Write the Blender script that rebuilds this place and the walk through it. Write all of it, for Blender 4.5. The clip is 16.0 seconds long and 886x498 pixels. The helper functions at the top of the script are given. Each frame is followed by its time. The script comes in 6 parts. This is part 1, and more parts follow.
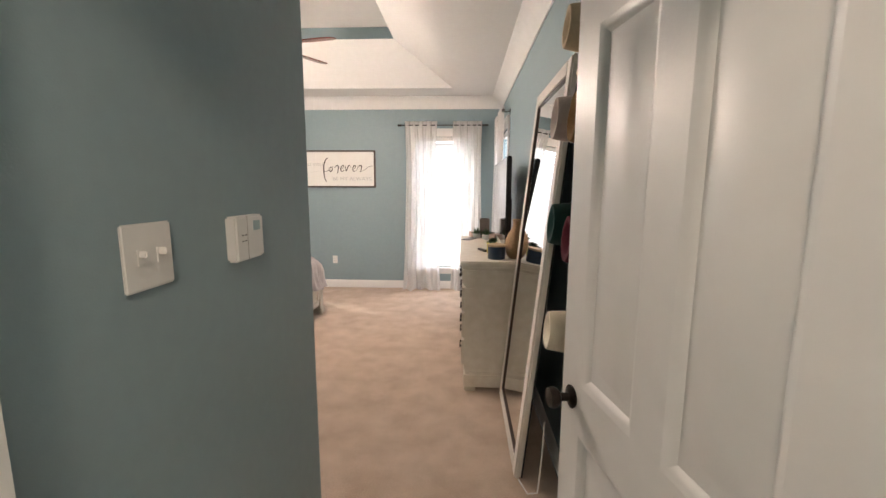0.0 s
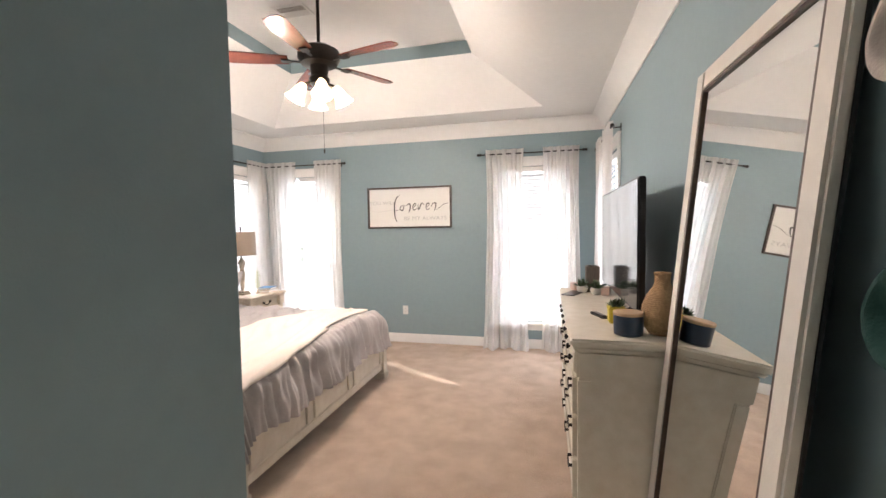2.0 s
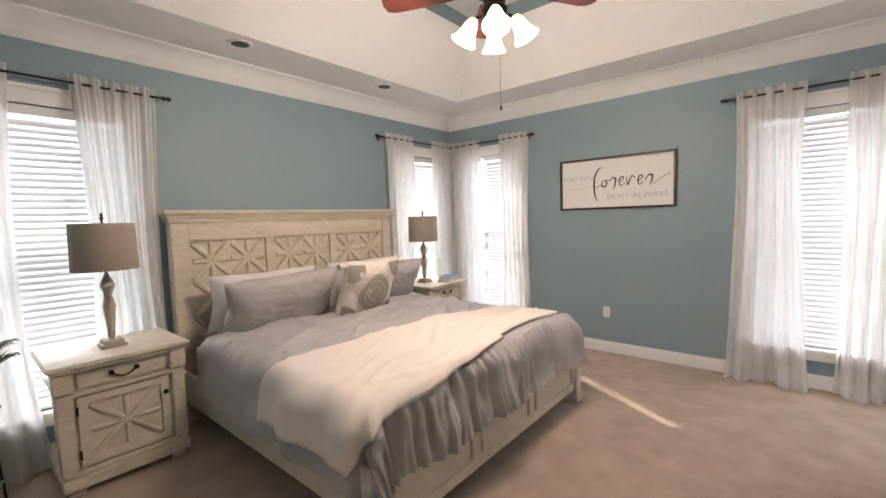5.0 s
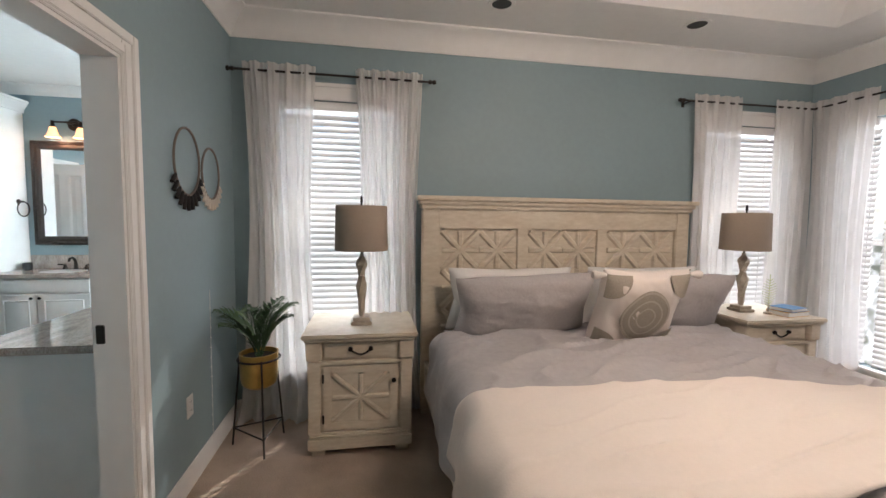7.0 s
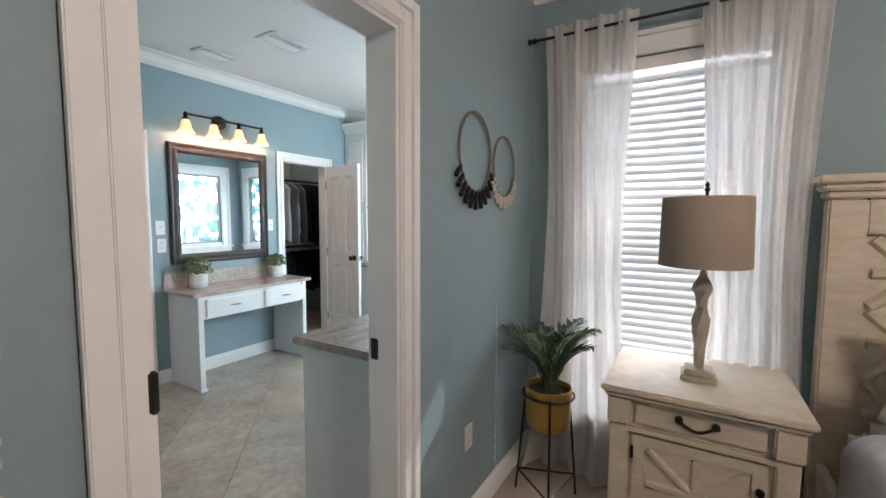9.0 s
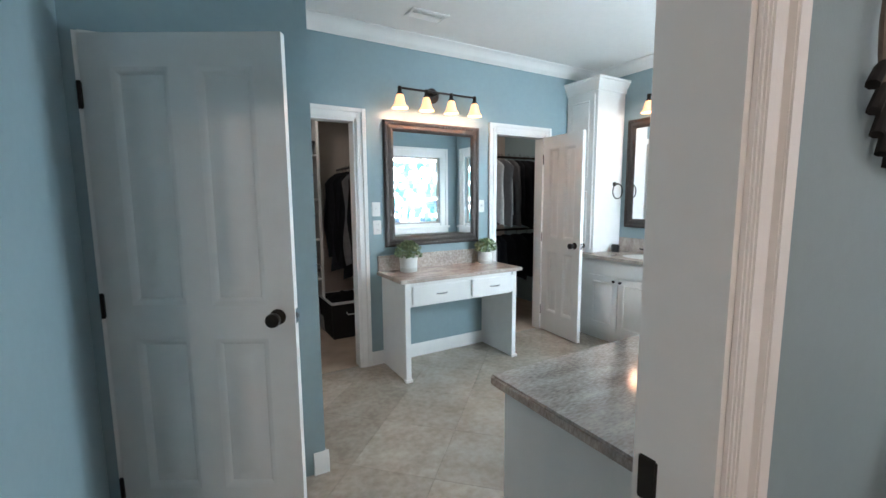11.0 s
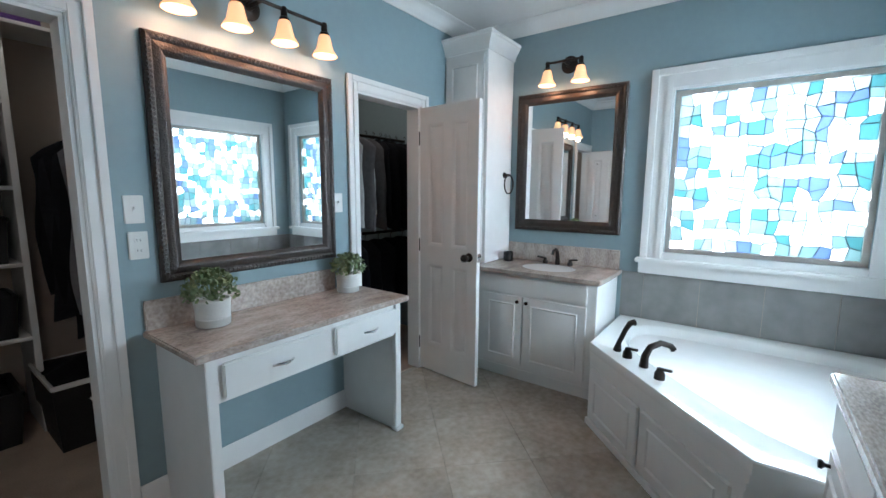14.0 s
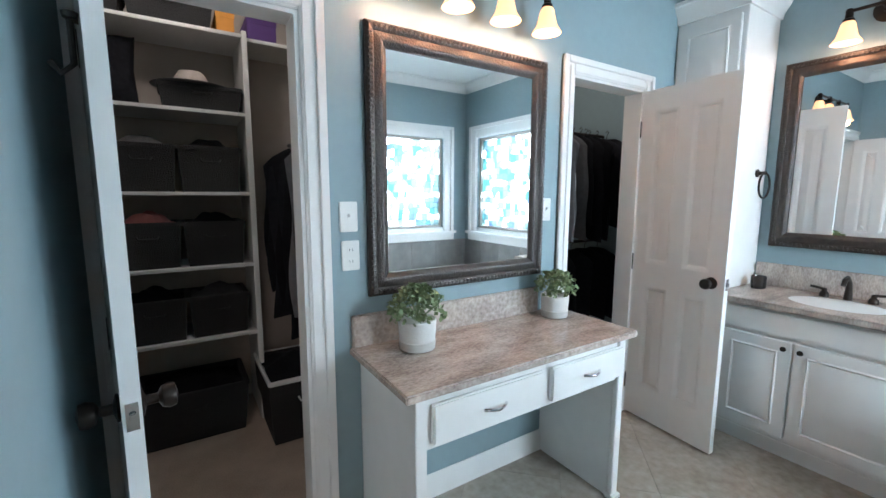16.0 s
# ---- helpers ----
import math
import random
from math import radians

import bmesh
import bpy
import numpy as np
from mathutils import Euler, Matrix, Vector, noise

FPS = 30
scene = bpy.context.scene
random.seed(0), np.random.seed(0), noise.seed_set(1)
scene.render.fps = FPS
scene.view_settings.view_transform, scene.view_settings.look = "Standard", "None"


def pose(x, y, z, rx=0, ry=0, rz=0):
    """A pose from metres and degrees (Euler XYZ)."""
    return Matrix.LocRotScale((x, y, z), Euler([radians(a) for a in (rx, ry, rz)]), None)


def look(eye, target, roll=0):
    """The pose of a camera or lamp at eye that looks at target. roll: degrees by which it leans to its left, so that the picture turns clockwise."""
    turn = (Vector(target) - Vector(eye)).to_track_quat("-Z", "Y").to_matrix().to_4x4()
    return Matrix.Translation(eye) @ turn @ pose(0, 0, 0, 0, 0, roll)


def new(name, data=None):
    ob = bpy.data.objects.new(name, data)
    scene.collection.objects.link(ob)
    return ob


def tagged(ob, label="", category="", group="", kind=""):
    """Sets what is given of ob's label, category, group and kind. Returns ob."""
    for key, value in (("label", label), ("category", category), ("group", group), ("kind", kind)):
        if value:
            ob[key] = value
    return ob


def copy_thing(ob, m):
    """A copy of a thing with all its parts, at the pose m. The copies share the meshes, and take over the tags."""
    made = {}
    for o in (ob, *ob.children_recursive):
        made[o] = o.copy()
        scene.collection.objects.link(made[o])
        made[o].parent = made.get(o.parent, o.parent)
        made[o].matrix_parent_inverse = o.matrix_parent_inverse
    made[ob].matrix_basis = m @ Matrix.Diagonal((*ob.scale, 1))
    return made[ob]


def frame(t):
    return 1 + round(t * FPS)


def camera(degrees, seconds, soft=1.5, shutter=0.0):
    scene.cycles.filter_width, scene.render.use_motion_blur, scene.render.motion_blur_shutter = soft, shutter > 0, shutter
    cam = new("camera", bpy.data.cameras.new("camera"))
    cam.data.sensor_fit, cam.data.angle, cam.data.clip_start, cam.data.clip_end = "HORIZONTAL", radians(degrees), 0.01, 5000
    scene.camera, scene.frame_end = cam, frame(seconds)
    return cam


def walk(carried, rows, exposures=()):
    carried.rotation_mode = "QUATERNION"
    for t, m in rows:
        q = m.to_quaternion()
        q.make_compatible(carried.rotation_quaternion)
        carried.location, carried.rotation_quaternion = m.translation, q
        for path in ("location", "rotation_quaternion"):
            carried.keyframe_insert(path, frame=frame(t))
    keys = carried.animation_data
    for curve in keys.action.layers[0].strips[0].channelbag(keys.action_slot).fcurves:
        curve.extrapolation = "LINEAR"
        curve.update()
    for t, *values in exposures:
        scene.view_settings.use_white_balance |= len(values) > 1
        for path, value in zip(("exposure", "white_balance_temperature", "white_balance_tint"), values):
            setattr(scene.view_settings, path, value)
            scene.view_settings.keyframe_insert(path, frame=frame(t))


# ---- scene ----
cam = camera(93.5, 16.0)
PATH = [
    (0, (-0.203, 0.764, 1.52), (-0.299, 2.741, 1.229), 0.2),
    (0.5, (-0.246, 1.091, 1.494), (-0.384, 3.064, 1.198), 0.5),
    (1, (-0.305, 1.355, 1.502), (-0.504, 3.34, 1.362), -1.9),
    (1.5, (-0.323, 1.552, 1.491), (-0.699, 3.497, 1.217), -3.7),
    (2, (-0.329, 1.735, 1.515), (-0.81, 3.673, 1.414), -0.9),
    (2.5, (-0.337, 1.853, 1.492), (-0.954, 3.75, 1.338), -1.7),
    (3, (-0.397, 1.93, 1.499), (-1.135, 3.784, 1.357), -3.7),
    (3.5, (-0.48, 2.055, 1.498), (-1.338, 3.861, 1.437), -4.5),
    (3.7, (-0.502, 2.092, 1.504), (-1.4, 3.878, 1.441), -4.5),
    (5.8, (-0.805, 2.811, 1.414), (-2.368, 4.049, 1.265), -0.6),
    (6, (-0.862, 2.869, 1.403), (-2.491, 4.022, 1.265), -0.6),
    (6.5, (-0.998, 3.0, 1.423), (-2.815, 3.824, 1.283), -0.3),
    (7, (-1.138, 3.175, 1.429), (-3.103, 3.519, 1.285), 0.8),
    (7.5, (-1.286, 3.253, 1.43), (-3.278, 3.242, 1.252), 0.6),
    (8, (-1.491, 3.216, 1.416), (-3.464, 2.929, 1.265), 0.3),
    (8.5, (-1.667, 3.165, 1.424), (-3.559, 2.535, 1.267), 0.0),
    (9, (-1.836, 3.076, 1.418), (-3.547, 2.051, 1.268), 0.2),
    (9.5, (-1.999, 2.975, 1.429), (-3.458, 1.618, 1.261), 0.6),
    (10, (-2.092, 2.845, 1.409), (-3.357, 1.308, 1.222), 0.2),
    (12.3, (-2.586, 1.941, 1.414), (-3.464, 0.164, 1.143), -0.7),
    (12.5, (-2.594, 1.841, 1.425), (-3.562, 0.112, 1.153), -0.8),
    (13, (-2.706, 1.634, 1.42), (-3.972, 0.106, 1.176), -0.7),
    (13.5, (-2.83, 1.477, 1.405), (-4.305, 0.152, 1.139), -0.1),
    (14, (-2.978, 1.306, 1.405), (-4.575, 0.132, 1.134), 0.4),
    (14.5, (-3.064, 1.17, 1.394), (-4.701, 0.062, 1.094), 1.0),
    (15, (-3.09, 1.023, 1.406), (-4.663, -0.179, 1.121), -0.1),
    (15.5, (-3.09, 0.892, 1.407), (-4.432, -0.564, 1.125), -0.2),
    (16, (-3.055, 0.797, 1.413), (-4.124, -0.873, 1.151), 0.2),
]
EXPOSURE = [(0, 0.4, 6450, 10), (0.6, 0.55, 6400, 10), (1.2, 0.65, 6300, 10), (2, 0.5, 6250, 10), (3.5, 0.15, 6250, 10), (6, -0.25, 6400, 10), (7, -0.45, 6300, 10), (8, -0.4, 6250, 10), (9, -0.38, 6150, 10), (10, -0.33, 6100, 10), (12.5, -0.4, 6050, 10), (13.5, -0.72, 5900, 10), (14.5, -1.05, 5800, 10), (15.5, -0.62, 5850, 10), (16, -0.35, 5900, 10)]
walk(cam, [(t, look(eye, target, roll)) for t, eye, target, roll in PATH], EXPOSURE)

# ---- light ----
world = bpy.data.worlds.new("sky")
scene.world = world
world.use_nodes = True
wn = world.node_tree
sky = wn.nodes.new("ShaderNodeTexSky")
sky.sky_type, sky.sun_disc = "NISHITA", False
sky.sun_elevation, sky.sun_rotation = radians(36), radians(-60)
wn.nodes["Background"].inputs[1].default_value = 0.12
wn.links.new(sky.outputs[0], wn.nodes["Background"].inputs[0])


def lamp(name, kind, m, energy, colour, size=0.1, size_y=None):
    data = bpy.data.lights.new(name, kind)
    data.energy, data.color = energy, colour
    if kind == "AREA":
        data.shape, data.size, data.size_y = "RECTANGLE", size, size_y or size
    elif kind == "POINT":
        data.shadow_soft_size = size
    ob = new(name, data)
    ob.matrix_world = m
    return ob


sun = lamp("sun", "SUN", look((-8.7, 4.9, 7.26), (0, 0, 0)), 5.0, (1.0, 0.94, 0.85))
sun.data.angle = radians(0.5)
DAY = (0.86, 0.96, 1.0)
WARM = (1.0, 0.62, 0.38)
WINDOW_W, BATH_W, HALL_W, FAN_W, VANITY_W, CLOSET_W = 41, 500, 38, 32, 3.4, 13
DAYWARM = (0.97, 0.92, 0.98)

# ---- materials ----


def mat(name, colour, rough=0.6, metal=0.0, grain=0.0, scale=40.0, bump=0.0, bump_scale=120.0, second=None, stain=1.5, rand=0.0, stretch=(1, 1, 1), spec=0.5):
    """A surface whose colour wanders at a fine and a coarse size, with fine relief."""
    m = bpy.data.materials.new(name)
    m.use_nodes = True
    t = m.node_tree
    b = t.nodes["Principled BSDF"]
    b.inputs["Roughness"].default_value, b.inputs["Metallic"].default_value = rough, metal
    b.inputs["Specular IOR Level"].default_value = spec
    b.inputs["Base Color"].default_value = (*colour, 1)
    if not (grain or bump or second):
        return m
    co = t.nodes.new("ShaderNodeTexCoord")
    mp = t.nodes.new("ShaderNodeMapping")
    mp.inputs["Scale"].default_value = stretch
    t.links.new(co.outputs["Object"], mp.inputs[0])
    second = second or tuple(c * (1 - grain) for c in colour)
    fine, coarse = t.nodes.new("ShaderNodeTexNoise"), t.nodes.new("ShaderNodeTexNoise")
    for n, s in ((fine, scale), (coarse, stain)):
        n.inputs["Scale"].default_value, n.inputs["Detail"].default_value = s, 4
        t.links.new(mp.outputs[0], n.inputs["Vector"])
    add = t.nodes.new("ShaderNodeMath")
    add.operation = "ADD"
    t.links.new(fine.outputs[0], add.inputs[0])
    t.links.new(coarse.outputs[0], add.inputs[1])
    rng = t.nodes.new("ShaderNodeMapRange")
    rng.inputs["From Min"].default_value, rng.inputs["From Max"].default_value = 0.72, 1.28
    t.links.new(add.outputs[0], rng.inputs[0])
    mix = t.nodes.new("ShaderNodeMix")
    mix.data_type = "RGBA"
    mix.inputs["A"].default_value, mix.inputs["B"].default_value = (*colour, 1), (*second, 1)
    t.links.new(rng.outputs[0], mix.inputs["Factor"])
    last = mix.outputs["Result"]
    if rand:
        info, hue = t.nodes.new("ShaderNodeObjectInfo"), t.nodes.new("ShaderNodeHueSaturation")
        r2 = t.nodes.new("ShaderNodeMapRange")
        r2.inputs["To Min"].default_value, r2.inputs["To Max"].default_value = 1 - rand, 1 + rand
        t.links.new(info.outputs["Random"], r2.inputs[0])
        t.links.new(r2.outputs[0], hue.inputs["Value"])
        t.links.new(last, hue.inputs["Color"])
        last = hue.outputs[0]
    t.links.new(last, b.inputs["Base Color"])
    if bump:
        bn, bp = t.nodes.new("ShaderNodeTexNoise"), t.nodes.new("ShaderNodeBump")
        bn.inputs["Scale"].default_value, bn.inputs["Detail"].default_value = bump_scale, 3
        t.links.new(mp.outputs[0], bn.inputs["Vector"])
        bp.inputs["Strength"].default_value, bp.inputs["Distance"].default_value = bump, 0.01
        t.links.new(bn.outputs[0], bp.inputs["Height"])
        t.links.new(bp.outputs[0], b.inputs["Normal"])
    return m


def sheer(name, colour, clear, thru=0.5):
    """Thin cloth: part open weave, part scattering."""
    m = bpy.data.materials.new(name)
    m.use_nodes = True
    t = m.node_tree
    t.nodes.remove(t.nodes["Principled BSDF"])
    d, tl, tr = (t.nodes.new("ShaderNodeBsdf" + k) for k in ("Diffuse", "Translucent", "Transparent"))
    for n in (d, tl):
        n.inputs[0].default_value = (*colour, 1)
    m1, m2 = t.nodes.new("ShaderNodeMixShader"), t.nodes.new("ShaderNodeMixShader")
    m1.inputs[0].default_value, m2.inputs[0].default_value = thru, clear
    t.links.new(d.outputs[0], m1.inputs[1])
    t.links.new(tl.outputs[0], m1.inputs[2])
    t.links.new(m1.outputs[0], m2.inputs[1])
    t.links.new(tr.outputs[0], m2.inputs[2])
    wv = t.nodes.new("ShaderNodeTexNoise")
    wv.inputs["Scale"].default_value = 9
    co = t.nodes.new("ShaderNodeTexCoord")
    r = t.nodes.new("ShaderNodeMapRange")
    r.inputs["To Min"].default_value, r.inputs["To Max"].default_value = clear * 0.7, clear * 1.3
    t.links.new(co.outputs["Object"], wv.inputs["Vector"])
    t.links.new(wv.outputs[0], r.inputs[0])
    t.links.new(r.outputs[0], m2.inputs[0])
    t.links.new(m2.outputs[0], t.nodes["Material Output"].inputs[0])
    return m


def glow(name, colour, strength):
    m = bpy.data.materials.new(name)
    m.use_nodes = True
    b = m.node_tree.nodes["Principled BSDF"]
    b.inputs["Base Color"].default_value = (*colour, 1)
    b.inputs["Emission Color"].default_value, b.inputs["Emission Strength"].default_value = (*colour, 1), strength
    return m


def film_glass(name, colour, clear):
    m = sheer(name, colour, clear, 0.8)
    t = m.node_tree
    for n in t.nodes:
        if n.bl_idname == "ShaderNodeBsdfTransparent":
            n.inputs[0].default_value = (*colour, 1)
    return m


WALL = mat("teal_paint", (0.250, 0.335, 0.362), 0.55, grain=0.06, scale=25, bump=0.06, bump_scale=260)
WHITE = mat("white_paint", (0.80, 0.79, 0.77), 0.38, grain=0.05, scale=12, bump=0.03, bump_scale=150)
CEIL = mat("ceiling_paint", (0.80, 0.79, 0.77), 0.8, grain=0.04, scale=20, bump=0.10, bump_scale=220)
CARPET = mat("beige_carpet", (0.65, 0.52, 0.42), 0.95, scale=160, bump=0.9, bump_scale=420, second=(0.45, 0.35, 0.27), stain=5.0, spec=0.1)
VINYL = mat("taupe_tile", (0.43, 0.375, 0.315), 0.24, scale=24, second=(0.29, 0.245, 0.20), stain=5, bump=0.08, bump_scale=60, rand=0.10)
GROUT = mat("grout", (0.36, 0.32, 0.27), 0.9, grain=0.3, scale=60)
WALLTILE = mat("grey_tile", (0.24, 0.235, 0.225), 0.35, scale=9, second=(0.17, 0.165, 0.16), stain=5, rand=0.08, bump=0.05, bump_scale=60)
CREAM = mat("cream_wood", (0.66, 0.59, 0.48), 0.5, scale=18, second=(0.54, 0.46, 0.35), stain=3, bump=0.12, bump_scale=90, stretch=(1, 1, 3))
GREYWHITE = mat("chalk_wood", (0.66, 0.62, 0.54), 0.45, scale=15, second=(0.56, 0.51, 0.42), stain=3, bump=0.08, bump_scale=90)
BRONZE = mat("dark_bronze", (0.035, 0.028, 0.024), 0.38, 0.8, grain=0.3, scale=60)
FRAMEWOOD = mat("bronzed_frame", (0.050, 0.038, 0.032), 0.35, 0.35, scale=40, second=(0.022, 0.018, 0.016), bump=0.35, bump_scale=110)
DARKWOOD = mat("dark_frame_wood", (0.055, 0.030, 0.020), 0.4, grain=0.4, scale=40)
CHERRY = mat("cherry_blade", (0.20, 0.055, 0.035), 0.25, scale=30, second=(0.10, 0.028, 0.02), stretch=(0.3, 3, 1))
GRANITE = mat("granite", (0.57, 0.49, 0.43), 0.11, scale=60, second=(0.27, 0.215, 0.19), stain=5, stretch=(1, 2.6, 1))
PORCELAIN = mat("porcelain", (0.82, 0.82, 0.80), 0.12, grain=0.02, scale=5)
PLASTIC = mat("white_plastic", (0.74, 0.73, 0.70), 0.35)
BLACK = mat("black_plastic", (0.012, 0.012, 0.014), 0.3)
SCREEN = mat("tv_screen", (0.010, 0.012, 0.016), 0.09)
COMFORT = mat("grey_comforter", (0.45, 0.428, 0.425), 0.9, grain=0.12, scale=30, bump=0.25, bump_scale=35, spec=0.2)
LINEN = mat("grey_sham", (0.45, 0.42, 0.41), 0.9, grain=0.12, scale=60, bump=0.3, bump_scale=40, spec=0.2)
COVER = mat("ivory_coverlet", (0.76, 0.69, 0.63), 0.9, grain=0.04, scale=60, bump=0.12, bump_scale=140, spec=0.2)
SHEET = mat("white_sheet", (0.72, 0.70, 0.67), 0.9, grain=0.05, scale=60, bump=0.1)
TAUPE = mat("taupe_applique", (0.40, 0.355, 0.29), 0.95, grain=0.2, scale=120, bump=0.5, bump_scale=160)
BURLAP = mat("burlap_shade", (0.40, 0.325, 0.26), 0.9, grain=0.18, scale=180, bump=0.4, bump_scale=260)
CARVED = mat("weathered_carving", (0.50, 0.44, 0.35), 0.6, scale=30, second=(0.32, 0.27, 0.21), bump=0.3, bump_scale=70)
GOLD = mat("brushed_gold", (0.62, 0.40, 0.12), 0.32, 0.85, grain=0.15, scale=30)
IRON = mat("black_iron", (0.03, 0.026, 0.022), 0.5, 0.6)
SOIL = mat("soil", (0.03, 0.022, 0.016), 0.95, grain=0.5, scale=90, bump=0.8)
LEAF = mat("leaf_green", (0.026, 0.066, 0.026), 0.45, scale=30, second=(0.055, 0.105, 0.032), stain=12)
LEAF2 = mat("boxwood_green", (0.11, 0.17, 0.07), 0.55, scale=60, second=(0.20, 0.24, 0.12), stain=20)
WICKER = mat("wicker", (0.56, 0.37, 0.20), 0.7, scale=60, second=(0.33, 0.20, 0.10), bump=0.6, bump_scale=120)
NAVY = mat("navy_glaze", (0.012, 0.030, 0.065), 0.3, grain=0.2, scale=30)
YELLOW = mat("yellow_glaze", (0.70, 0.56, 0.06), 0.4, grain=0.08, scale=20)
PINK = mat("blush_card", (0.62, 0.44, 0.37), 0.6, grain=0.1, scale=30)
GREYWOOD = mat("grey_wood_block", (0.20, 0.165, 0.135), 0.7, scale=40, second=(0.12, 0.095, 0.08), stretch=(4, 4, 0.5))
LIDWOOD = mat("pale_wood_lid", (0.52, 0.37, 0.23), 0.6, grain=0.2, scale=30, stretch=(1, 6, 1))
CEMENT = mat("white_cement", (0.66, 0.65, 0.62), 0.8, grain=0.12, scale=25, bump=0.15)
MIRROR = mat("mirror_glass", (0.86, 0.88, 0.88), 0.015, 1.0)
CHROME = mat("chrome", (0.75, 0.75, 0.76), 0.12, 1.0)
SHADEGLASS = glow("lit_glass_shade", (1.0, 0.54, 0.26), 1.7)
FANGLASS = glow("lit_fan_shade", (1.0, 0.74, 0.46), 3.5)
CURTAIN = sheer("sheer_curtain", (0.82, 0.80, 0.78), 0.20, 0.45)
SLAT = sheer("blind_slat", (0.66, 0.66, 0.65), 0.0, 0.02)
GLASS = film_glass("window_glass", (0.95, 0.97, 0.97), 0.92)
FILM = [film_glass("film_white", (0.90, 0.92, 0.93), 0.62), film_glass("film_pale", (0.235, 0.265, 0.275), 0.03), film_glass("film_teal", (0.100, 0.180, 0.185), 0.03), film_glass("film_blue", (0.125, 0.160, 0.225), 0.03), film_glass("film_mint", (0.165, 0.215, 0.215), 0.03)]
LEAD = mat("film_line", (0.06, 0.08, 0.09), 0.6)
PAPER = mat("white_canvas", (0.78, 0.77, 0.74), 0.8, grain=0.04, scale=60, bump=0.05)
INK = mat("black_ink", (0.03, 0.03, 0.03), 0.7)
PALEINK = mat("grey_ink", (0.50, 0.50, 0.49), 0.7)
CLOTHDARK = mat("dark_cloth", (0.014, 0.014, 0.017), 0.95, grain=0.4, scale=40, bump=0.3, rand=0.4, spec=0.1)
CLOTHWHITE = mat("pale_cloth", (0.52, 0.51, 0.50), 0.95, grain=0.2, scale=30, bump=0.3, rand=0.2)
CLOTHGREY = mat("grey_cloth", (0.12, 0.115, 0.12), 0.95, grain=0.3, scale=30, bump=0.3, rand=0.4)
BASKET = mat("black_weave", (0.018, 0.017, 0.018), 0.7, grain=0.4, scale=90, bump=0.8, bump_scale=160)
DRAB = mat("closet_wall", (0.46, 0.40, 0.35), 0.8, grain=0.06, scale=20)
JUTE = mat("cotton_rope", (0.62, 0.56, 0.47), 0.95, grain=0.15, scale=120, bump=0.4)
FELT = {"white": mat("cream_straw", (0.74, 0.68, 0.54), 0.8, grain=0.1, scale=150, bump=0.35, bump_scale=300), "green": mat("green_felt", (0.014, 0.060, 0.052), 0.95, grain=0.2, scale=60, bump=0.2), "red": mat("burgundy_felt", (0.115, 0.012, 0.028), 0.95, grain=0.2, scale=60, bump=0.2), "brown": mat("tan_felt", (0.28, 0.165, 0.065), 0.95, grain=0.25, scale=60, bump=0.2), "grey": mat("blush_felt", (0.52, 0.46, 0.42), 0.95, grain=0.12, scale=60, bump=0.2), "tan": mat("sand_felt", (0.60, 0.49, 0.33), 0.95, grain=0.12, scale=60, bump=0.2)}
BAND = mat("woven_band", (0.30, 0.22, 0.17), 0.9, scale=80, second=(0.08, 0.06, 0.05))
GRASS = mat("ground_cover", (0.16, 0.18, 0.12), 0.95, scale=3, second=(0.26, 0.25, 0.20), stain=0.2)

# ---- building blocks ----


def box(bm, x0, x1, y0, y1, z0, z1, bev=0.0):
    """An upright block, its edges eased by bev."""
    m = Matrix.Translation(((x0 + x1) / 2, (y0 + y1) / 2, (z0 + z1) / 2)) @ Matrix.Diagonal((abs(x1 - x0), abs(y1 - y0), abs(z1 - z0), 1))
    vs = bmesh.ops.create_cube(bm, size=1, matrix=m)["verts"]
    if bev:
        es = list({e for v in vs for e in v.link_edges})
        bmesh.ops.bevel(bm, geom=es, offset=bev, segments=2, affect="EDGES", clamp_overlap=True)
    return bm


def B(*a, bev=0.0):
    return box(bmesh.new(), *a, bev=bev)


def lathe(bm, rows, n=24, m=None):
    """A turned shape from rows of (radius, height)."""
    rings = []
    for r, z in rows:
        ring = []
        for i in range(n):
            a = 2 * math.pi * i / n
            v = Vector((r * math.cos(a), r * math.sin(a), z))
            ring.append(bm.verts.new(m @ v if m else v))
        rings.append(ring)
    for a, b in zip(rings, rings[1:]):
        for i in range(n):
            bm.faces.new((a[i], a[(i + 1) % n], b[(i + 1) % n], b[i]))
    for ring, flip in ((rings[0], True), (rings[-1], False)):
        if rows[0 if flip else -1][0] > 1e-4:
            bm.faces.new(ring[::-1] if flip else ring)
    return bm


def L(rows, n=24, m=None):
    return lathe(bmesh.new(), rows, n, m)


def tube(bm, pts, r, n=8):
    """A round bar along a line of points; r may be a list."""
    pts = [Vector(p) for p in pts]
    rs = r if isinstance(r, (list, tuple)) else [r] * len(pts)
    rings = []
    u = None
    for i, p in enumerate(pts):
        d = (pts[min(i + 1, len(pts) - 1)] - pts[max(i - 1, 0)]).normalized()
        u = d.orthogonal() if u is None else u - d * u.dot(d)
        u.normalize()
        w = d.cross(u)
        rings.append([bm.verts.new(p + rs[i] * (math.cos(2 * math.pi * k / n) * u + math.sin(2 * math.pi * k / n) * w)) for k in range(n)])
    for a, b in zip(rings, rings[1:]):
        for k in range(n):
            bm.faces.new((a[k], a[(k + 1) % n], b[(k + 1) % n], b[k]))
    bm.faces.new(rings[0][::-1])
    bm.faces.new(rings[-1])
    return bm


def T(pts, r, n=8):
    return tube(bmesh.new(), pts, r, n)


